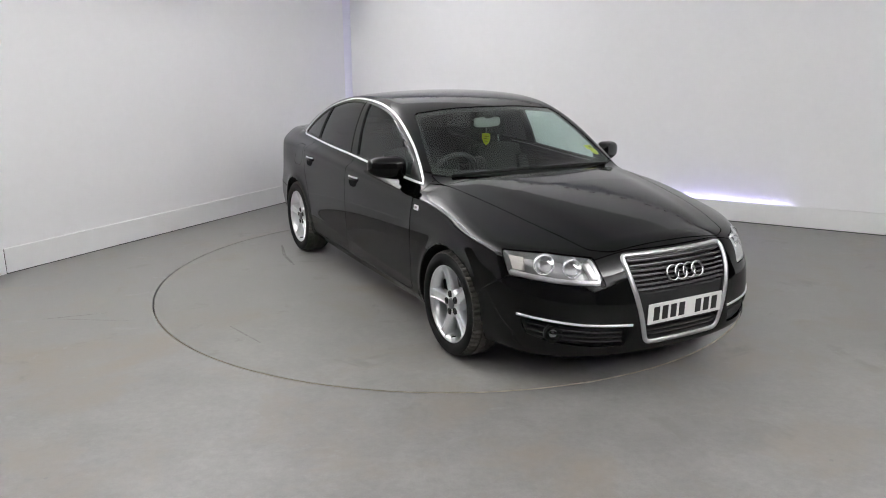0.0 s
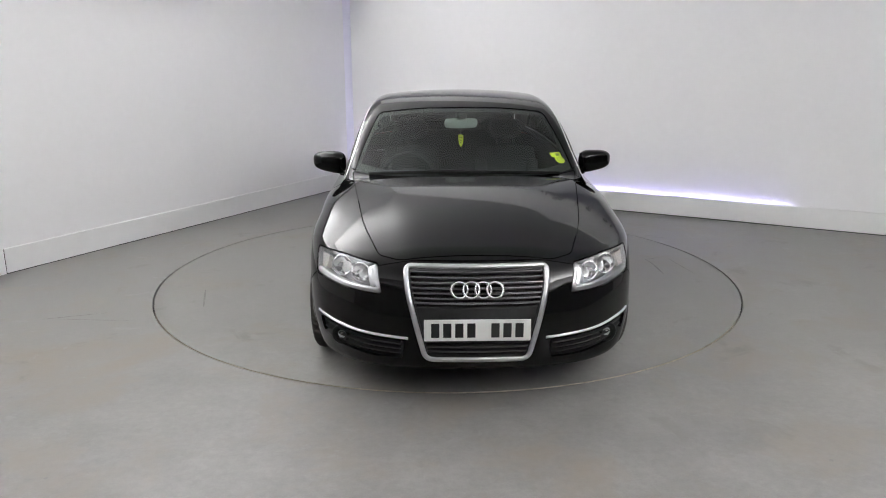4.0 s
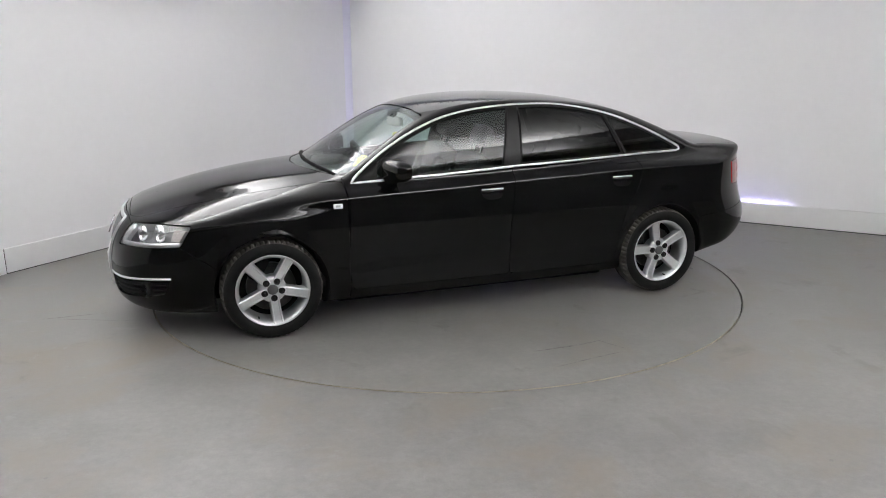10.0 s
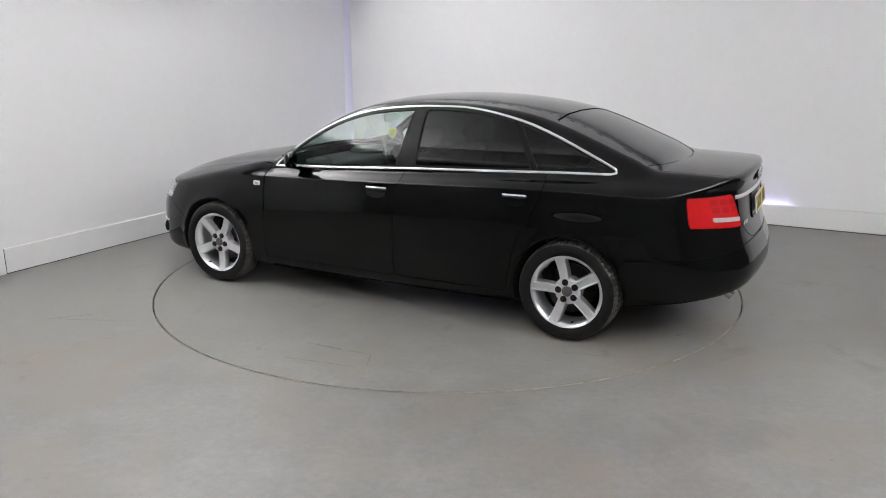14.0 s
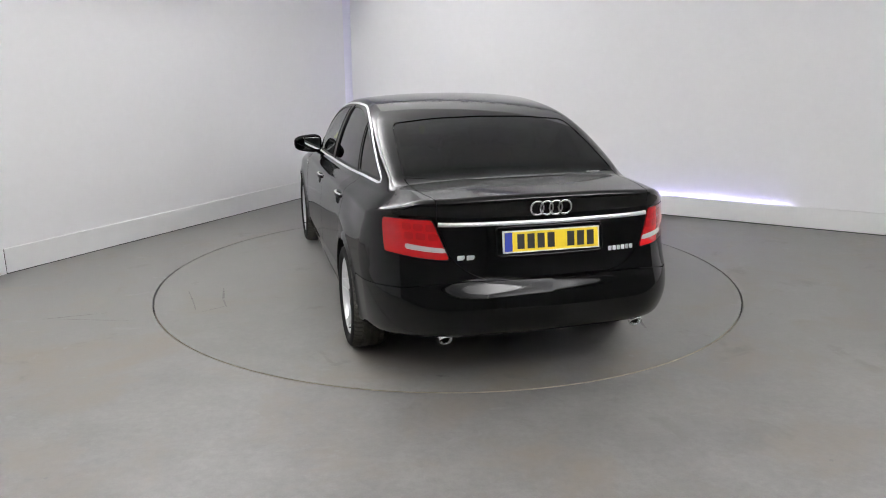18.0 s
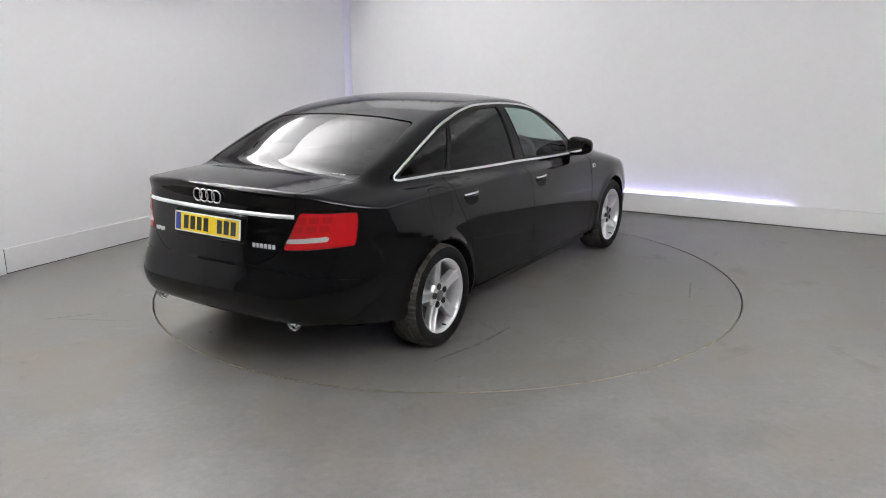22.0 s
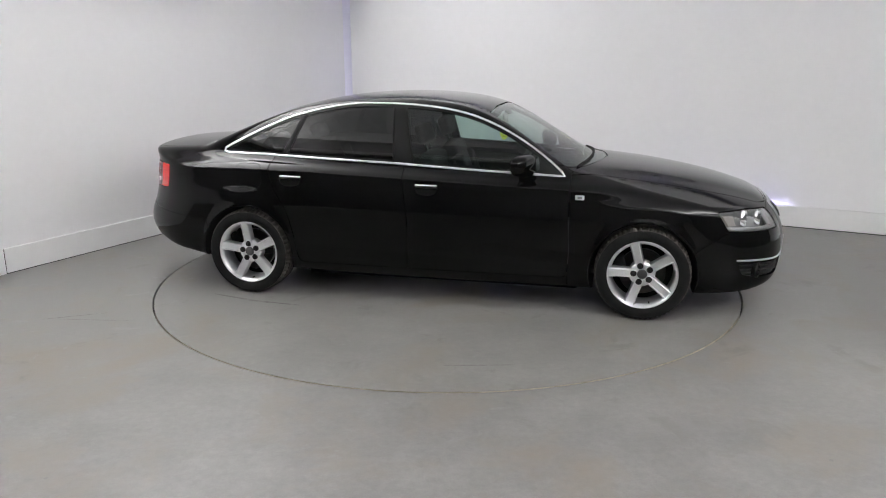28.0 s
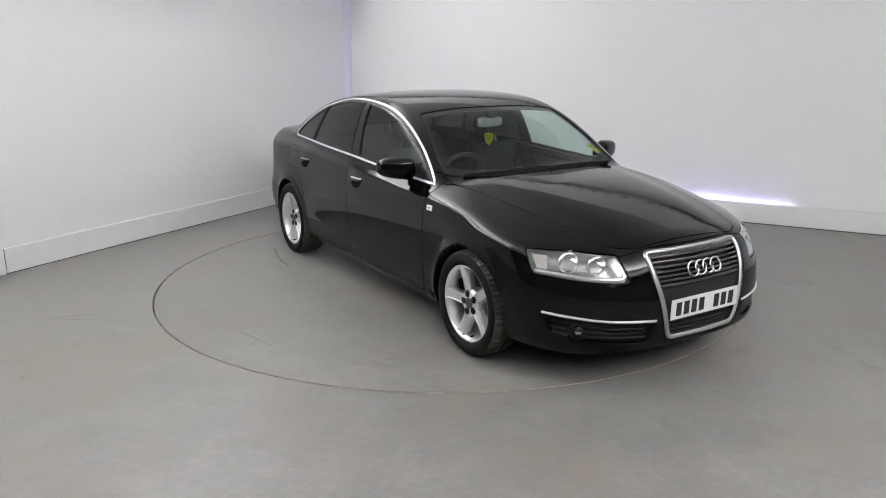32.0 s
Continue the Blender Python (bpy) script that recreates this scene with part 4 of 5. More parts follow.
# head lamps
for s in (1, -1):
    k = np.array((1, s, 1))

    def put(sk, nm, mt, own, lab=""):
        return (sk if s > 0 else sk.mirrored()).place(nm, mt, own, lab)
    lamp = put(pane(head.moved(-0.002), 0.003), "headlight", M_LENS, car, "clear headlight with twin round reflectors")
    lamp.visible_shadow = False
    rim = head.moved(-0.006).rimmed(0.066)
    rim = rim.clip(np.where(np.arange(len(rim.v)) < len(head.v), 1.0, -1.0))
    put(head.moved(-0.07).joined(rim), "headlight_housing", M_LAMPGREY, lamp, "silver grey lamp housing")
    for th, z, r, d in ((41.5, 0.680, 0.051, 0.0), (33.8, 0.670, 0.046, 0.0)):
        p = on_turn(X_HEAD, 1, th, z)
        aim = Vector((1, 0.25 * 1, 0.0)).normalized()
        bm = bmesh.new()
        lathe(bm, [(0.012, -0.062), (r * 0.55, -0.050), (r * 0.85, -0.028), (r, 0.0), (r * 1.06, 0.002), (r * 1.06, -0.03)], 32)
        bmesh.ops.recalc_face_normals(bm, faces=bm.faces[:])
        ob = part("reflector", bm, M_BOWL, lamp, "round chrome reflector", True)
        ob.matrix_local = Matrix.Translation((p[0] - 0.030, s * (p[1] - 0.020), p[2])) @ Vector((aim.x, s * aim.y, 0)).to_track_quat("Y", "Z").to_matrix().to_4x4()
        bm = bmesh.new()
        lathe(bm, [(r * 1.02, 0.001), (r * 1.06, 0.007), (r * 1.16, 0.006), (r * 1.22, -0.004), (r * 1.22, -0.03)], 32)
        bmesh.ops.recalc_face_normals(bm, faces=bm.faces[:])
        ob3 = part("reflector_rim", bm, M_LAMPGREY, lamp, "pale silver ring round the reflector", True)
        ob3.matrix_local = ob.matrix_local
        bm = bmesh.new()
        lathe(bm, [(0.0, -0.012), (0.010, -0.016), (0.013, -0.03), (0.010, -0.06)], 16)
        ob2 = part("bulb_cap", bm, M_SATIN, lamp, smooth=True)
        ob2.matrix_local = ob.matrix_local
    # silver strip along the foot and up the inner end
    th = np.concatenate([np.linspace(52.0, 27.0, 24), [26.6, 27.4, 28.2, 29.0, 29.8]])
    zz = np.concatenate([np.interp(np.linspace(52.0, 27.0, 24), (25, 38, 52), (0.613, 0.617, 0.634)), [0.632, 0.66, 0.69, 0.712, 0.72]])
    pp = on_turn(X_HEAD, 1, th, zz)
    n_ = normals_at(pp)
    bm = bmesh.new()
    sweep(bm, (pp - n_ * 0.018) * k, n_ * k, 0.026, 0.010, sink=0.03)
    part("lamp_strip", bm, M_SATIN, lamp, "silver lower lamp strip", True)
    # broad bright end beside the grille
    th, zz = np.linspace(27.6, 30.4, 8), np.linspace(0.622, 0.718, 8)
    pp = on_turn(X_HEAD, 1, th, zz)
    n_ = normals_at(pp)
    bm = bmesh.new()
    sweep(bm, (pp - n_ * 0.016) * k, n_ * k, 0.036, 0.006, sink=0.02)
    part("lamp_end_trim", bm, M_SATIN, lamp, "bright silver inner lamp end", True)
    # indicator
    pp = on_turn(X_HEAD, 1, np.array((48.6, 53.2, 51.4, 48.2)), np.array((0.722, 0.722, 0.652, 0.652)))
    n_ = normals_at(pp)
    bm = bmesh.new()
    f = [bm.verts.new((q - m * 0.02) * k) for q, m in zip(pp, n_)] + [bm.verts.new((q - m * 0.05) * k) for q, m in zip(pp, n_)]
    for a in ((0, 1, 2, 3), (4, 5, 6, 7), (0, 1, 5, 4), (1, 2, 6, 5), (2, 3, 7, 6), (3, 0, 4, 7)):
        bm.faces.new([f[i] for i in a])
    bmesh.ops.recalc_face_normals(bm, faces=bm.faces[:])
    part("indicator", bm, M_INDICATOR, lamp, "pale amber indicator block")

    # fog lamp opening with bars
    own = put(fog.moved(-0.05), "lower_grille", M_PLASTIC, car, "black barred lower grille with fog lamp")
    rim = fog.rimmed(0.055)
    put(rim.clip(np.where(np.arange(len(rim.v)) < len(fog.v), 1.0, -1.0)), "grille_edge", M_PLASTIC, own)
    for za, zb, zc in ((0.350, 0.357, 0.378), (0.322, 0.328, 0.345), (0.296, 0.303, 0.318)):
        th = np.linspace(20.0, 46.5, 22)
        zz = np.interp(th, (19, 30, 47), (za, zb, zc))
        pp = on_turn(X_HEAD, 1, th, zz)
        n_ = normals_at(pp)
        bm = bmesh.new()
        sweep(bm, (pp - n_ * 0.022) * k, n_ * k, 0.008, 0.012, sink=0.02)
        part("slat", bm, M_PLASTIC, own)
    p = on_turn(X_HEAD, 1, 38.5, 0.337)
    n_ = normals_at(p)[0]
    aim = Vector((0.92, 0.40 * s, 0)).normalized()
    for nm, mt, prof in (("fog_lamp_bezel", M_GLOSSBLACK, [(0.0, -0.036), (0.020, -0.032), (0.034, -0.010), (0.050, -0.03), (0.050, 0.002), (0.044, 0.006), (0.036, 0.0)]),
                         ("fog_lamp", M_ALLOY, [(0.004, -0.034), (0.014, -0.028), (0.022, -0.012)]),
                         ("fog_lens", M_REVERSE, [(0.0, -0.006), (0.005, -0.007), (0.009, -0.012), (0.009, -0.026), (0.0, -0.026)])):
        bm = bmesh.new()
        lathe(bm, prof, 28)
        bmesh.ops.recalc_face_normals(bm, faces=bm.faces[:])
        ob = part(nm, bm, mt, own, "round clear fog lamp" if nm == "fog_lamp" else "", True)
        ob.matrix_local = Matrix.Translation((p[0] - 0.004, s * (p[1] - 0.004), p[2])) @ aim.to_track_quat("Y", "Z").to_matrix().to_4x4()
    # bright strip over the opening
    th = np.linspace(17.6, 48.9, 30)
    zz = np.interp(th, (17.6, 31, 48.9), (0.388, 0.400, 0.424))
    pp = on_turn(X_HEAD, 1, th, zz)
    n_ = normals_at(pp)
    bm = bmesh.new()
    sweep(bm, pp * k, n_ * k, 0.013, 0.006)
    part("bumper_strip", bm, M_BRIGHT, bumper_f_ob, "bright strip over the lower grille", True)

    # tail lamps
    lamp = put(tail.moved(0.002).rimmed(0.012), "tail_light", M_RED, car, "red tail light with a clear lower strip")
    STRIP = rounded([(31.9, 0.786), (32.7, 0.810), (45.0, 0.822), (44.5, 0.795)], 0.3, 3)
    tv = tail.v
    put(tail.clip(inside(STRIP, theta_of(tv, X_TAIL, -1), tv[:, 2], (DEG, 1))).moved(0.0045).rimmed(0.004), "reverse_lens", M_REVERSE, lamp, "clear reversing lens")
    for th in (35.9, 39.7, 43.5):
        for z in (0.862, 0.906):
            lean = (z - 0.862) * 22
            CELL = rounded([(th - 1.5 + lean, z - 0.017), (th - 1.3 + lean, z + 0.017), (th + 1.7 + lean, z + 0.017), (th + 1.5 + lean, z - 0.017)], 0.4, 4)
            put(tail.clip(inside(CELL, theta_of(tv, X_TAIL, -1), tv[:, 2], (DEG, 1))).moved(0.0032).rimmed(0.002), "lamp_cell", M_DEEPRED, lamp, "deep red ribbed lamp cell")
    # exhaust
    bm = bmesh.new()
    lathe(bm, [(0.022, -0.12), (0.026, -0.12), (0.028, 0.0), (0.026, 0.002), (0.023, -0.004), (0.022, -0.12)], 24)
    bmesh.ops.recalc_face_normals(bm, faces=bm.faces[:])
    ob = part("exhaust_tip", bm, M_CHROME, car, "bright round exhaust tip", True)
    ob.matrix_local = Matrix.Translation((-2.342, s * 0.535, 0.326)) @ Matrix.Rotation(radians(90), 4, "Z")
    ob.rotation_euler = (radians(-32), 0, radians(90))
    ob.scale = (1.35, 1.0, 1.15)

    # wing repeater
    p = np.array((0.992, on_side(0.992, 0.815).item(), 0.815))
    n_ = normals_at(p)[0]
    m = Matrix.Translation(p * k) @ Vector(n_ * k).to_track_quat("Z", "Y").to_matrix().to_4x4()
    rep = new("side_repeater")
    rep.parent = car
    rep.matrix_local = m
    bm = bmesh.new()
    box(bm, 0, 0, 0.001, 0.060, 0.032, 0.008, bevel=0.0038)
    part("repeater_base", bm, M_SATIN, rep, "bright side repeater frame")
    bm = bmesh.new()
    box(bm, 0, 0, 0.004, 0.030, 0.015, 0.006, bevel=0.0025)
    part("repeater_lens", bm, M_LAMPGREY, rep)

    # door handles: flat matte black patch for the recess's shade, grip and bright strip
    for own, xc, zc in ((doors_f[0 if s > 0 else 1], -0.055, 0.850), (doors_r[0 if s > 0 else 1], -1.062, 0.878)):
        bm = bmesh.new()
        xs, zs = np.linspace(-0.082, 0.082, 13), np.linspace(-0.058, 0.012, 7)
        X, Z = np.meshgrid(xs, zs, indexing="ij")
        zl = -0.058 * np.sqrt(np.clip(1 - (np.abs(X) / 0.083) ** 3, 0, 1))
        Z2 = np.maximum(Z, zl)
        Y = on_side(xc + X, zc + Z2) + 0.0012
        vs = [[bm.verts.new((xc + X[i, j], s * Y[i, j], zc + Z2[i, j])) for j in range(7)] for i in range(13)]
        for i in range(12):
            for j in range(6):
                bm.faces.new((vs[i][j], vs[i + 1][j], vs[i + 1][j + 1], vs[i][j + 1]))
        bmesh.ops.recalc_face_normals(bm, faces=bm.faces[:])
        part("handle_recess_shade", bm, M_LINER, own, smooth=True)
        q = np.linspace(-0.078, 0.078, 14)
        px, pz = xc + q, np.full(14, zc - 0.004)
        pp = np.stack([px, on_side(px, pz), pz], 1)
        n_ = normals_at(pp)
        lift = (0.016 * (1 - (np.abs(q) / 0.08) ** 3))[:, None]
        bm = bmesh.new()
        sweep(bm, (pp + n_ * lift) * k, n_ * k, 0.020, 0.008, sink=0.004)
        hd = part("door_handle", bm, M_PAINT, own, "black grip handle with chrome strip", True)
        pz = pz + 0.015
        pp = np.stack([px, on_side(px, pz), pz], 1)
        n_ = normals_at(pp)
        bm = bmesh.new()
        sweep(bm, (pp + n_ * (lift + 0.002)) * k, n_ * k, 0.011, 0.005, sink=0.003)
        part("handle_strip", bm, M_BRIGHT, own, "bright chrome handle strip", True)

    # door mirrors
    mir = new("door_mirror")
    mir.parent = car
    tagged(mir, "black door mirror on a short foot")
    bm = bmesh.new()
    bmesh.ops.create_uvsphere(bm, u_segments=32, v_segments=20, radius=1.0)
    for vv in bm.verts:
        x, y_, z = vv.co
        pw = lambda a, e: math.copysign(abs(a) ** e, a)
        x, y_, z = pw(x, 0.75), pw(y_, 0.62), pw(z, 0.62)
        tap = 1 - 0.18 * y_
        vv.co = (0.068 * x * (1.0 if x > 0 else 0.35) - 0.03 * y_, 0.112 * y_, 0.066 * z * tap + 0.006 * y_)
    ob = part("mirror_shell", bm, M_PAINT, mir, "glossy black mirror shell", True)
    bm = bmesh.new()
    box(bm, -0.030, 0.0, 0.0, 0.004, 0.175, 0.092, bevel=0.0019)
    part("mirror_glass", bm, M_MIRROR, mir, "mirror glass")
    bm = bmesh.new()
    box(bm, 0.008, -0.125, -0.055, 0.060, 0.09, 0.022, Matrix.Rotation(radians(12), 4, "X"), bevel=0.008)
    part("mirror_foot", bm, M_PAINT, mir)
    mir.matrix_local = Matrix.Translation((0.60, s * 0.918, 1.018)) @ Matrix.Diagonal((1.08, 1.08 * s, 1.08, 1)) @ Matrix.Rotation(radians(6), 4, "Z")

# boot: bright strip, rings, plate, badges
th = np.linspace(-0.565, 0.565, 40)
pz = np.full(40, 0.925)
pp = np.stack([on_front(th, pz, -1), th, pz], 1)
n_ = normals_at(pp)
bm = bmesh.new()
sweep(bm, pp, n_, 0.022, 0.008)
part("boot_strip", bm, M_BRIGHT, boot_ob, "bright chrome strip across the boot", True)
bm = bmesh.new()
for q in range(4):
    y, z = -0.45 - q * 0.022, 1.082 - q * 0.001
    x = next(x for x in np.arange(-2.2, -1.2, 0.002) if body_field(np.array(x), np.array(y), np.array(z)) < 0)
    box(bm, x - 0.001, y, z, 0.004, 0.018, 0.004)
part("maker_mark", bm, M_WHITE, glass_rs, "tiny pale printed mark on the glass")
rings("boot_ring", (on_front(0.0, 0.995, -1).item() - 0.006, 0, 0.995), -1, 0.034, 0.0055, 0.049, boot_ob, 2)
ys = np.linspace(-0.30, 0.30, 13)
plate("rear_plate", on_front(0.0, 0.836, -1).item() - 0.010, 0.836, -1, M_YELLOW, -8, True)
for y0, n, w in ((0.482, 2, 0.040), (-0.325, 6, 0.019)):
    for i in range(n):
        y = y0 - i * (w + 0.0065) - w / 2
        z = 0.763
        x = on_front(y, z, -1).item()
        bm = bmesh.new()
        box(bm, x - 0.001, y, z, 0.005, w, 0.024, bevel=0.002)
        part("boot_badge", bm, M_BRIGHT, boot_ob, "small chrome badge bar")
# rounded lip round the plate
LIP = rounded([(-0.285, 0.905), (0.285, 0.905), (0.285, 0.762), (-0.285, 0.762)], 0.02, 5)
path = resample(LIP, 90, True)
pp = np.stack([on_front(path[:, 0], path[:, 1], -1), path[:, 0], path[:, 1]], 1)
bm = bmesh.new()
sweep(bm, pp, normals_at(pp), 0.012, 0.007, True)
part("plate_lip", bm, M_PAINT, boot_ob, "black lip round the rear plate", True)


# ---------------------------------------------------------------- wheels
def wheel_parts(own):
    R = 0.327
    bm = bmesh.new()
    prof = [(0.220, 0.090), (0.240, 0.106), (0.262, 0.114), (0.290, 0.112), (0.308, 0.103), (0.318, 0.092), (0.3245, 0.074), (0.3265, 0.060),
            (0.3265, 0.052), (0.320, 0.050), (0.320, 0.044), (0.327, 0.042), (0.327, 0.008), (0.320, 0.006), (0.320, -0.002), (0.327, -0.004),
            (0.327, -0.040), (0.320, -0.042), (0.320, -0.048), (0.3265, -0.050), (0.3245, -0.075), (0.31, -0.10), (0.26, -0.112), (0.214, -0.095)]
    prof = [(q if q < 0.25 else 0.244 + (q - 0.244) * 0.89, y) for q, y in prof]
    lathe(bm, prof[:5], 96)
    lathe(bm, prof[20:], 96)
    bmesh.ops.recalc_face_normals(bm, faces=bm.faces[:])
    tyre = part("tyre", bm, M_RUBBER, own, "black road tyre, dusty on the tread", True)
    bm = bmesh.new()
    rows = lathe(bm, prof[4:21], 180)
    for k in (1, 2, 3, 4, 13, 14, 15, 16):
        for i, v in enumerate(rows[k]):
            if (i + (k > 6)) % 3 == 0:
                v.co.x *= 0.972
                v.co.z *= 0.972
    bmesh.ops.recalc_face_normals(bm, faces=bm.faces[:])
    part("tread", bm, M_TREAD, tyre, "dusty grey tread blocks")
    bm = bmesh.new()
    lathe(bm, [(0.205, -0.09), (0.200, 0.02), (0.203, 0.075), (0.214, 0.090), (0.222, 0.098), (0.228, 0.099), (0.231, 0.094), (0.231, 0.088)], 96)
    bmesh.ops.recalc_face_normals(bm, faces=bm.faces[:])
    rim = part("rim", bm, M_ALLOY, own, "silver five-spoke alloy rim", True)
    rim.scale = (1.015, 1.0, 1.015)
    bm = bmesh.new()
    lathe(bm, [(0.0, 0.072), (0.030, 0.072), (0.062, 0.071), (0.080, 0.067), (0.086, 0.052), (0.086, 0.0)], 48)
    bmesh.ops.recalc_face_normals(bm, faces=bm.faces[:])
    part("hub", bm, M_ALLOY, rim, smooth=True)
    for i in range(5):
        bm = bmesh.new()
        # each row: radius, half width, face height, bevel depth
        rws = []
        for r, w, y in ((0.040, 0.022, 0.074), (0.080, 0.0275, 0.073), (0.13, 0.0275, 0.076), (0.17, 0.0285, 0.081), (0.200, 0.030, 0.088), (0.224, 0.033, 0.0975)):
            pr = ((-w - 0.007, y - 0.045), (-w - 0.004, y - 0.012), (-w, y - 0.001), (-w * 0.80, y + 0.0015), (-w * 0.68, y - 0.0035), (w * 0.68, y - 0.0035), (w * 0.80, y + 0.0015), (w, y - 0.001), (w + 0.004, y - 0.012), (w + 0.007, y - 0.045))
            rws.append([bm.verts.new((q, h, r)) for q, h in pr])
        for a, b in zip(rws, rws[1:]):
            for k in range(9):
                bm.faces.new((a[k], a[k + 1], b[k + 1], b[k]))
            bm.faces.new((a[9], a[0], b[0], b[9]))
        bm.faces.new(rws[0])
        bm.faces.new(rws[-1][::-1])
        bmesh.ops.rotate(bm, verts=bm.verts[:], cent=(0, 0, 0), matrix=Matrix.Rotation(radians(72 * i), 3, "Y"))
        bmesh.ops.recalc_face_normals(bm, faces=bm.faces[:])
        part("spoke", bm, M_ALLOY, rim)
        a = radians(72 * i)
        bm = bmesh.new()
        lathe(bm, [(0.0, 0.079), (0.008, 0.079), (0.0085, 0.0755), (0.0175, 0.0755), (0.0195, 0.0785), (0.021, 0.072)], 18)
        bmesh.ops.translate(bm, verts=bm.verts[:], vec=(0.056 * math.sin(a), 0.0005, 0.056 * math.cos(a)))
        bmesh.ops.recalc_face_normals(bm, faces=bm.faces[:])
        part("bolt", bm, M_BOLT, rim, "dark recessed wheel bolt", True)
    bm = bmesh.new()
    lathe(bm, [(0.0, 0.084), (0.024, 0.0835), (0.031, 0.080), (0.033, 0.074)], 32)
    bmesh.ops.recalc_face_normals(bm, faces=bm.faces[:])
    part("centre_cap", bm, M_CAP, rim, "grey centre cap", True)
    bm = bmesh.new()
    box(bm, 0.0, 0.088, -0.192, 0.008, 0.03, 0.008, bevel=0.002)
    part("valve", bm, M_RUBBER, rim)
    bm = bmesh.new()
    lathe(bm, [(0.07, -0.02), (0.155, -0.02), (0.155, -0.005), (0.155, -0.032), (0.07, -0.035)], 48)
    bmesh.ops.recalc_face_normals(bm, faces=bm.faces[:])
    part("brake_disc", bm, M_STEEL, own, "worn steel brake disc", True)
    bm = bmesh.new()
    box(bm, 0.125, 0.0, 0.07, 0.075, 0.06, 0.15, bevel=0.012)
    part("brake_caliper", bm, M_LINER, own)
    bm = bmesh.new()
    lathe(bm, [(0.0, -0.045), (0.20, -0.045)], 40)
    part("inner_disc", bm, M_LINER, own)


base_wheel = new("wheel")
base_wheel.parent = car
wheel_parts(base_wheel)


def at_wheel(x, s, spin):
    # outward is +y in the wheel's own space
    m = Matrix.Translation((x, s * 0.806, 0.3135)) @ (Matrix.Identity(4) if s > 0 else Matrix.Rotation(math.pi, 4, "Z"))
    return m @ Matrix.Rotation(radians(spin), 4, "Y")


base_wheel.matrix_basis = at_wheel(AXLE, 1, -30)
copy_thing(base_wheel, at_wheel(-AXLE, 1, 14))
copy_thing(base_wheel, at_wheel(AXLE, -1, 16))
copy_thing(base_wheel, at_wheel(-AXLE, -1, 8))


# ---------------------------------------------------------------- the cabin
def cushion(bm, cx, cy, cz, sx, sy, sz, m=None, r=0.35):
    """A padded block with soft edges."""
    t = bmesh.new()
    bmesh.ops.create_cube(t, size=1.0)
    bmesh.ops.subdivide_edges(t, edges=t.edges[:], cuts=6, use_grid_fill=True)
    for v in t.verts:
        p = np.array(v.co) * 2
        q = p * np.sqrt(np.maximum(1 - np.roll(p, 1) ** 2 / 2 - np.roll(p, 2) ** 2 / 2 + np.roll(p, 1) ** 2 * np.roll(p, 2) ** 2 / 3, 0))
        p = p * (1 - r) + q * r
        v.co = (cx + p[0] * sx / 2, cy + p[1] * sy / 2, cz + p[2] * sz / 2)
    if m is not None:
        bmesh.ops.transform(t, matrix=m, verts=t.verts[:])
    me = bpy.data.meshes.new("tmp")
    t.to_mesh(me)
    t.free()
    bm.from_mesh(me)
    bpy.data.meshes.remove(me)


def front_seat(s):
    ob = new("front_seat")
    ob.parent = car
    bm = bmesh.new()
    cushion(bm, 0.0, 0, 0.47, 0.52, 0.52, 0.16)
    part("seat_cushion", bm, M_CLOTH, ob, smooth=True)
    back = Matrix.Translation((-0.24, 0, 0.50)) @ Matrix.Rotation(radians(-20), 4, "Y")
    bm = bmesh.new()
    cushion(bm, 0, 0, 0.30, 0.14, 0.50, 0.62, back)
    cushion(bm, 0.04, 0.20, 0.26, 0.14, 0.10, 0.46, back)
    cushion(bm, 0.04, -0.20, 0.26, 0.14, 0.10, 0.46, back)
    part("seat_back", bm, M_CLOTH, ob, smooth=True)
    bm = bmesh.new()
    cushion(bm, 0.01, 0, 0.735, 0.10, 0.27, 0.16, back, 0.6)
    part("headrest", bm, M_CLOTH, ob, smooth=True)
    for q in (-0.06, 0.06):
        bm = bmesh.new()
        box(bm, 0, q, 0.635, 0.012, 0.012, 0.10, back)
        part("headrest_post", bm, M_CHROME, ob)
    ob.location = (0.29, s * 0.37, -0.03)


front_seat(1)
front_seat(-1)
rear = new("rear_seat")
rear.parent = car
bm = bmesh.new()
cushion(bm, -0.88, 0, 0.47, 0.50, 1.30, 0.17)
part("seat_cushion", bm, M_CLOTH, rear, smooth=True)
back = Matrix.Translation((-1.10, 0, 0.52)) @ Matrix.Rotation(radians(-24), 4, "Y")
bm = bmesh.new()
cushion(bm, 0, 0, 0.28, 0.14, 1.28, 0.58, back)
part("seat_back", bm, M_CLOTH, rear, smooth=True)
for y in (-0.40, 0.40):
    bm = bmesh.new()
    cushion(bm, 0.01, y, 0.62, 0.09, 0.27, 0.13, back, 0.6)
    part("headrest", bm, M_CLOTH, rear, smooth=True)

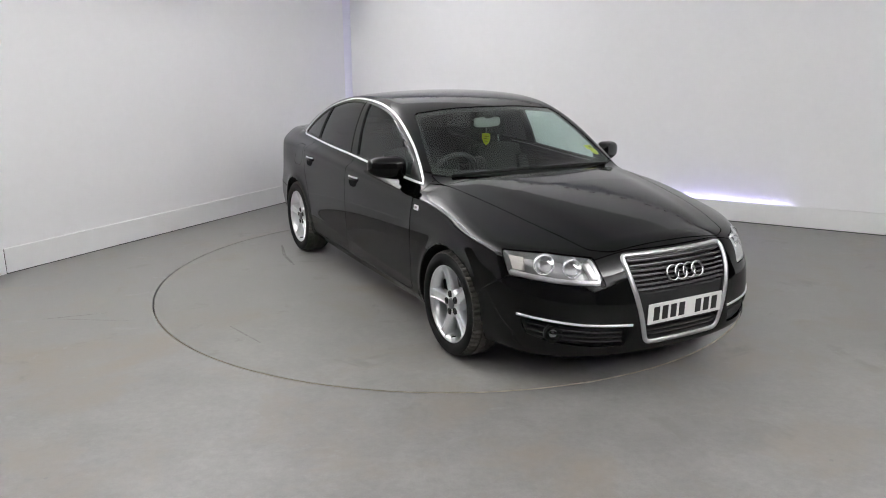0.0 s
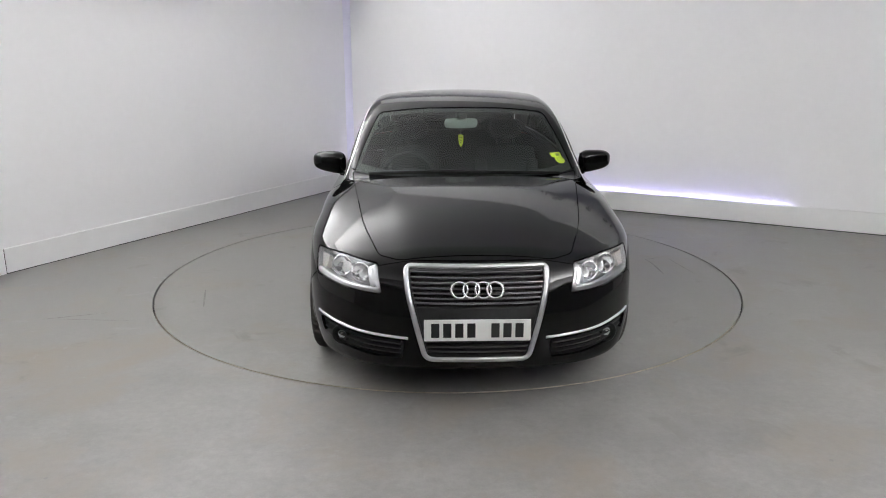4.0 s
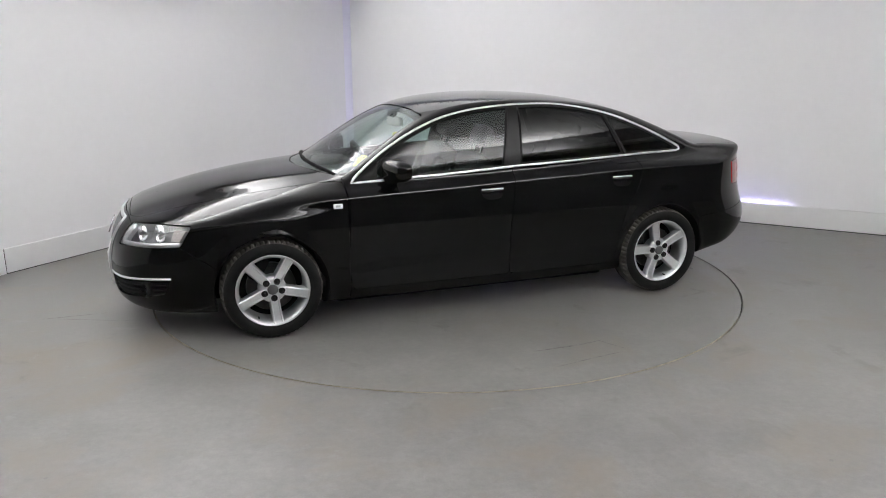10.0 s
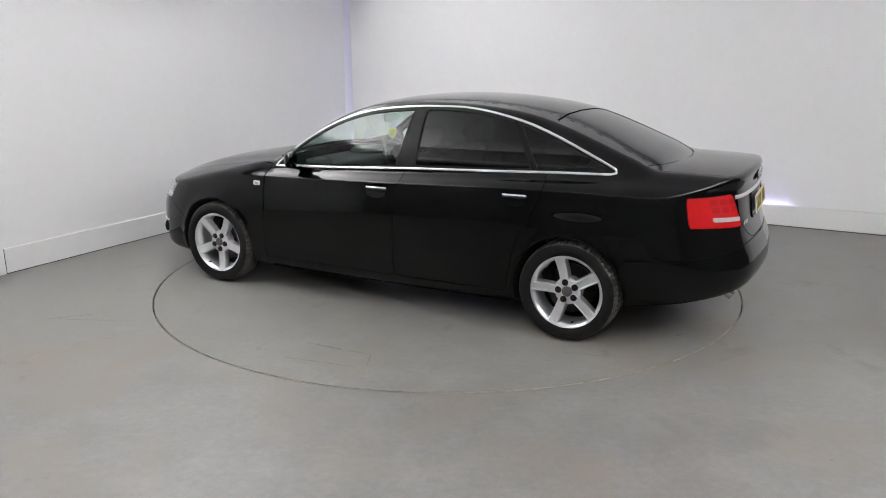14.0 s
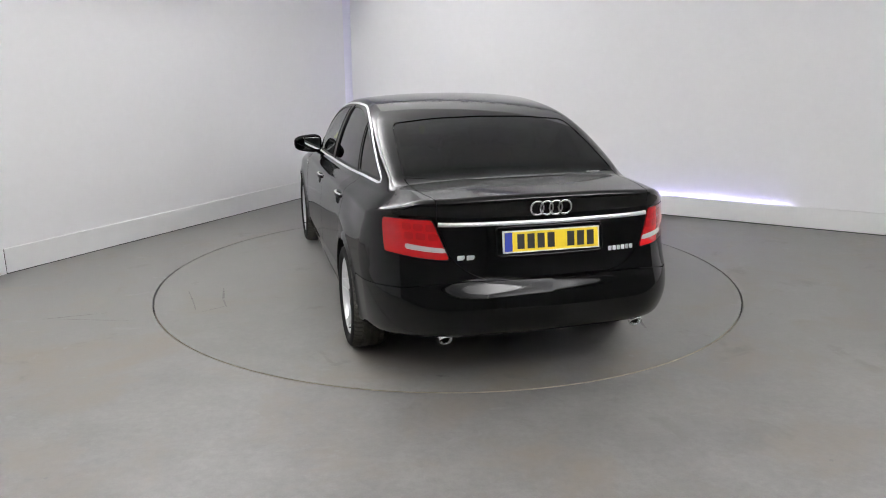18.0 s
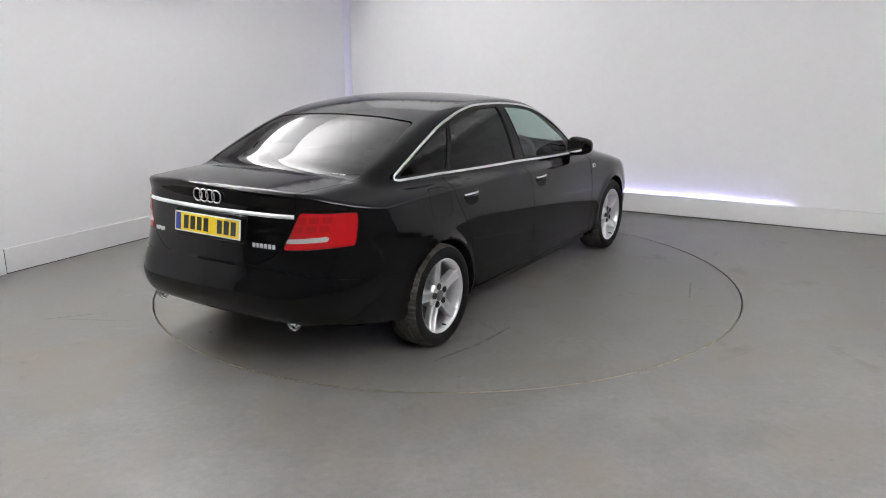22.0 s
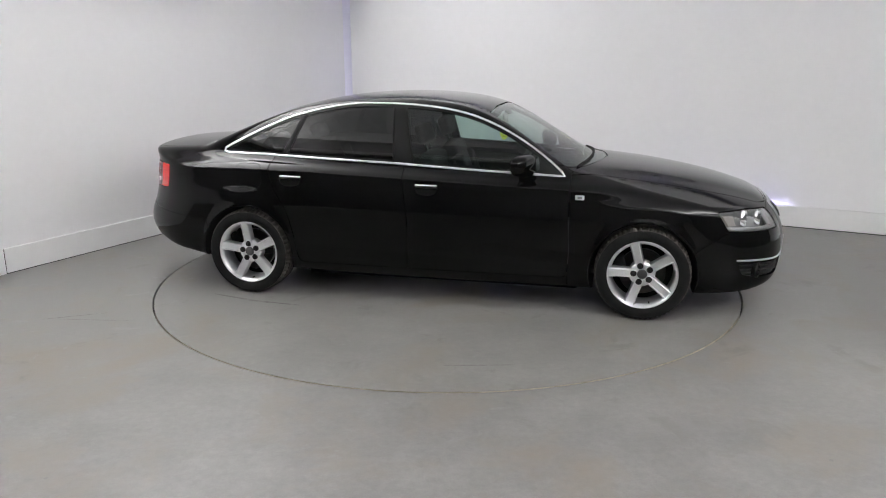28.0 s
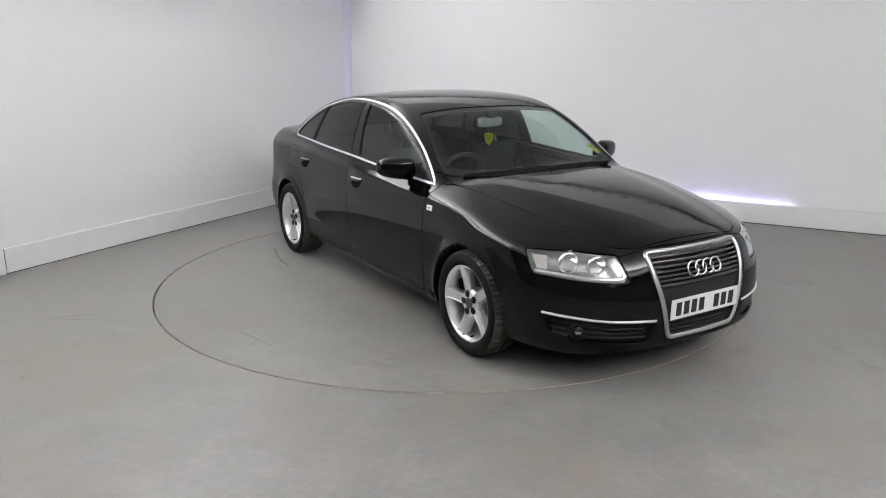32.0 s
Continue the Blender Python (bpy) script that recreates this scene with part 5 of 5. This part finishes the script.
bm = bmesh.new()
cushion(bm, -1.62, 0, 0.97, 0.62, 1.24, 0.05, None, 0.1)
part("parcel_shelf", bm, M_TRIM, car, smooth=True)
bm = bmesh.new()
cushion(bm, -0.1, 0, 0.30, 2.6, 1.6, 0.06, None, 0.05)
part("cabin_floor", bm, M_TRIM, car)
bm = bmesh.new()
cushion(bm, 0.80, 0, 0.82, 0.50, 1.40, 0.22, None, 0.45)
cushion(bm, 0.78, -0.37, 0.93, 0.30, 0.42, 0.09, None, 0.7)
dash = part("dashboard", bm, M_TRIM, car, "dark grey dashboard", True)
bm = bmesh.new()
cushion(bm, 0.30, 0, 0.52, 0.75, 0.22, 0.26, None, 0.3)
part("centre_console", bm, M_TRIM, car, smooth=True)

# steering wheel, on the right-hand side
wheel_ob = new("steering_wheel")
wheel_ob.parent = car
bm = bmesh.new()
segs, tn, R, r = 48, 10, 0.183, 0.016
vs = [[bm.verts.new((r * math.sin(2 * math.pi * b / tn), (R + r * math.cos(2 * math.pi * b / tn)) * math.cos(2 * math.pi * a / segs), (R + r * math.cos(2 * math.pi * b / tn)) * math.sin(2 * math.pi * a / segs))) for b in range(tn)] for a in range(segs)]
for a in range(segs):
    for b in range(tn):
        bm.faces.new((vs[a][b], vs[(a + 1) % segs][b], vs[(a + 1) % segs][(b + 1) % tn], vs[a][(b + 1) % tn]))
bmesh.ops.recalc_face_normals(bm, faces=bm.faces[:])
part("wheel_rim", bm, M_STEER, wheel_ob, "grey leather steering wheel rim", True)
bm = bmesh.new()
cushion(bm, 0.01, 0, 0, 0.06, 0.15, 0.13, None, 0.6)
part("wheel_boss", bm, M_TRIM, wheel_ob, smooth=True)
for y, z, sy, sz in ((0.11, 0, 0.14, 0.04), (-0.11, 0, 0.14, 0.04), (0, -0.11, 0.05, 0.14)):
    bm = bmesh.new()
    box(bm, 0.01, y, z, 0.02, sy, sz, bevel=0.006)
    part("wheel_spoke", bm, M_TRIM, wheel_ob)
wheel_ob.matrix_local = Matrix.Translation((0.52, -0.37, 0.90)) @ Matrix.Rotation(radians(24), 4, "Y")

# rear-view mirror
mir = new("rear_view_mirror")
mir.parent = car
tagged(mir, "grey rear-view mirror on the windscreen")
bm = bmesh.new()
cushion(bm, 0, 0, 0, 0.035, 0.245, 0.075, None, 0.5)
part("mirror_case", bm, M_MIRRORCASE, mir, "pale grey mirror case", True)
bm = bmesh.new()
box(bm, -0.016, 0, 0, 0.004, 0.225, 0.058, bevel=0.0015)
part("mirror_face", bm, M_MIRROR, mir)
bm = bmesh.new()
box(bm, 0.035, 0, 0.045, 0.05, 0.07, 0.05, Matrix.Rotation(radians(-20), 4, "Y"), bevel=0.012)
part("mirror_arm", bm, M_INK, mir)
mir.matrix_local = Matrix.Translation((0.36, 0.0, 1.255)) @ Matrix.Rotation(radians(8), 4, "Z")

# wipers along the foot of the windscreen
for y0, y1, k in ((0.62, -0.05, 0), (-0.02, -0.62, 1)):
    q = np.linspace(0, 1, 16)
    ys = y0 + (y1 - y0) * q
    zz = 0.998 - 0.028 * (np.abs(ys) / 0.7) ** 2
    xs = np.array([next(x for x in np.arange(1.35, 0.4, -0.004) if body_field(np.array(x), np.array(y), np.array(z + 0.004)) < 0) for y, z in zip(ys, zz)])
    pp = np.stack([xs, ys, zz], 1)
    nn = normals_at(pp)
    bm = bmesh.new()
    sweep(bm, pp + nn * 0.004 * k, nn, 0.014, 0.016)
    w = part("wiper", bm, M_RUBBER, car)

# stickers inside the screen and the pendant under the mirror: things of their own that ride along
def sticker(y, z, w, h, round_, turn=0):
    xs = next(x for x in np.arange(1.35, 0.1, -0.002) if body_field(np.array(x), np.array(y), np.array(z)) < 0)
    n = normals_at(np.array((xs, y, z)))[0]
    m = Matrix.Translation(np.array((xs, y, z)) - n * 0.013) @ Vector(n).to_track_quat("Z", "Y").to_matrix().to_4x4() @ Matrix.Rotation(radians(turn), 4, "Z")
    bm = bmesh.new()
    if round_:
        bmesh.ops.create_circle(bm, cap_ends=True, segments=32, radius=w / 2)
        bmesh.ops.scale(bm, vec=(1, h / w, 1), verts=bm.verts[:])
    else:
        bmesh.ops.create_grid(bm, x_segments=1, y_segments=1, size=0.5)
        bmesh.ops.scale(bm, vec=(w, h, 1), verts=bm.verts[:])
    bmesh.ops.transform(bm, matrix=m, verts=bm.verts[:])
    return bm, m


STICK_Y, STICK_Z = 0.648, 1.060
bm, m0 = sticker(STICK_Y, STICK_Z, 0.066, 0.076, True)
pass_disc = tagged(mesh_object("parking_disc", bm, M_STICKER), "round yellow paper disc stuck inside the windscreen", "sticker")
bm = bmesh.new()
for r in (0.026, 0.018):
    t = bmesh.new()
    ring(t, r - 0.002, r, 0.0, 32)
    me = bpy.data.meshes.new("tmp")
    t.to_mesh(me)
    t.free()
    bm.from_mesh(me)
    bpy.data.meshes.remove(me)
bmesh.ops.transform(bm, matrix=m0 @ Matrix.Translation((0, 0, 0.0006)), verts=bm.verts[:])
part("disc_print", bm, M_OLIVE, pass_disc)
bm, m1 = sticker(0.625, 1.088, 0.075, 0.046, False, 0)
notice = tagged(mesh_object("screen_sticker", bm, M_STICKER), "yellow paper label stuck inside the windscreen", "sticker")
bm = bmesh.new()
box(bm, 0.012, 0.0, 0.0006, 0.026, 0.024, 0.0006)
bmesh.ops.transform(bm, matrix=m1, verts=bm.verts[:])
part("print", bm, M_OLIVE, notice)

pendant = tagged(new("air_freshener"), "yellow shield-shaped card air freshener hanging from the mirror", "air freshener")
SH = [(-0.040, 0.050), (0.0, 0.058), (0.040, 0.050), (0.042, 0.0), (0.028, -0.045), (0.0, -0.078), (-0.028, -0.045), (-0.042, 0.0)]
bm = bmesh.new()
fr = [bm.verts.new((0.0015, y, z)) for y, z in SH]
bk = [bm.verts.new((-0.0015, y, z)) for y, z in SH]
bm.faces.new(fr)
bm.faces.new(bk[::-1])
for i in range(8):
    j = (i + 1) % 8
    bm.faces.new((fr[j], fr[i], bk[i], bk[j]))
bmesh.ops.recalc_face_normals(bm, faces=bm.faces[:])
card = part("card", bm, M_STICKER, pendant)
for z, w in ((0.022, 0.05), (-0.005, 0.052), (-0.03, 0.034)):
    bm = bmesh.new()
    box(bm, 0.0022, 0, z, 0.001, w, 0.007)
    part("print_bar", bm, M_OLIVE, pendant)
    bm = bmesh.new()
    box(bm, -0.0022, 0, z, 0.001, w, 0.007)
    part("print_bar", bm, M_OLIVE, pendant)
bm = bmesh.new()
box(bm, 0, 0, 0.105, 0.003, 0.003, 0.10)
part("cord", bm, M_MIRRORCASE, pendant)
for o in pendant.children:
    o.matrix_local = Matrix.Translation((0.35, 0.0, 1.135)) @ Matrix.Rotation(radians(-62), 4, "Z") @ Matrix.Diagonal((0.68, 0.84, 0.68, 1))


# ---------------------------------------------------------------- scuffs on turntable and floor
def scuff(name, mat, points, width, z, parent=None):
    """A thin worn streak lying on the ground."""
    pts = resample(np.array(points, float), 12)
    tan = np.gradient(pts, axis=0)
    tan /= np.linalg.norm(tan, axis=1)[:, None]
    sid = np.stack([-tan[:, 1], tan[:, 0]], 1)
    w = width * (0.35 + 0.65 * np.sin(np.linspace(0.05, math.pi - 0.05, 12)))[:, None]
    bm = bmesh.new()
    lo = [bm.verts.new((*p, z)) for p in pts - sid * w / 2]
    hi = [bm.verts.new((*p, z)) for p in pts + sid * w / 2]
    for i in range(11):
        bm.faces.new((lo[i], lo[i + 1], hi[i + 1], hi[i]))
    return mesh_object(name, bm, mat, parent)


# (place on the turntable, in its own axes)
for pts, w in (([(0.084, 1.758), (-0.229, 1.757), (-0.39, 1.735)], 0.016), ([(-0.384, 1.75), (-0.46, 1.90)], 0.010), ([(0.067, 2.014), (-0.2, 1.97), (-0.417, 1.942)], 0.010),
               ([(-1.94, 0.60), (-1.98, 0.53)], 0.025), ([(-1.58, -0.91), (-1.2, -1.0), (-0.85, -1.02)], 0.03), ([(0.4, -1.85), (0.8, -1.75)], 0.014)):
    scuff("scuff", M_SCUFF, pts, w, 0.0012, turntable)
for pts, w in (([(-2.75, -1.10), (-2.36, -0.967)], 0.014), ([(-2.69, -1.09), (-2.3, -1.12), (-2.09, -1.118)], 0.008), ([(1.68, -2.95), (1.70, -2.935)], 0.02), ([(-1.71, -3.09), (-1.69, -3.085)], 0.014)):
    tagged(scuff("floor_scuff", M_SCUFF, pts, w, 0.0012), "faint dark scuff on the grey floor", "scuff", group="floor scuffs")


# ---------------------------------------------------------------- what moves
FACING = ((0, -28.41), (1, -28.32), (1.5, -27.04), (2, -23.9), (2.5, -19.2), (3, -13.25), (4, -1.27), (4.5, 4.6), (5.75, 19.6), (7, 34.5), (8, 46.4), (9, 58.2), (10, 70.05),
          (11, 81.9), (12, 93.6), (13, 105.35), (14.5, 123.1), (16, 140.85), (17, 152.7), (18, 164.6), (19, 176.5), (20, 188.4), (21, 200.35), (22, 212.25), (23, 224.1),
          (24, 236.0), (25, 247.75), (26.5, 265.25), (28, 282.8), (29, 294.65), (30, 306.6), (31, 318.5), (31.5, 324.1), (32, 328.06))


OFF = (0.089, 0.0926, 0.0)     # the car's middle on the turntable
ON_CAR = [car, pass_disc, notice, pendant]


def motions():
    turns = [(t, pose(0, 0, 0, 0, 0, -90 - a)) for t, a in FACING]
    carried = [(t, m @ Matrix.Translation(OFF)) for t, m in turns]
    walk(turntable, turns)
    for thing in ON_CAR:
        walk(thing, carried)


motions()
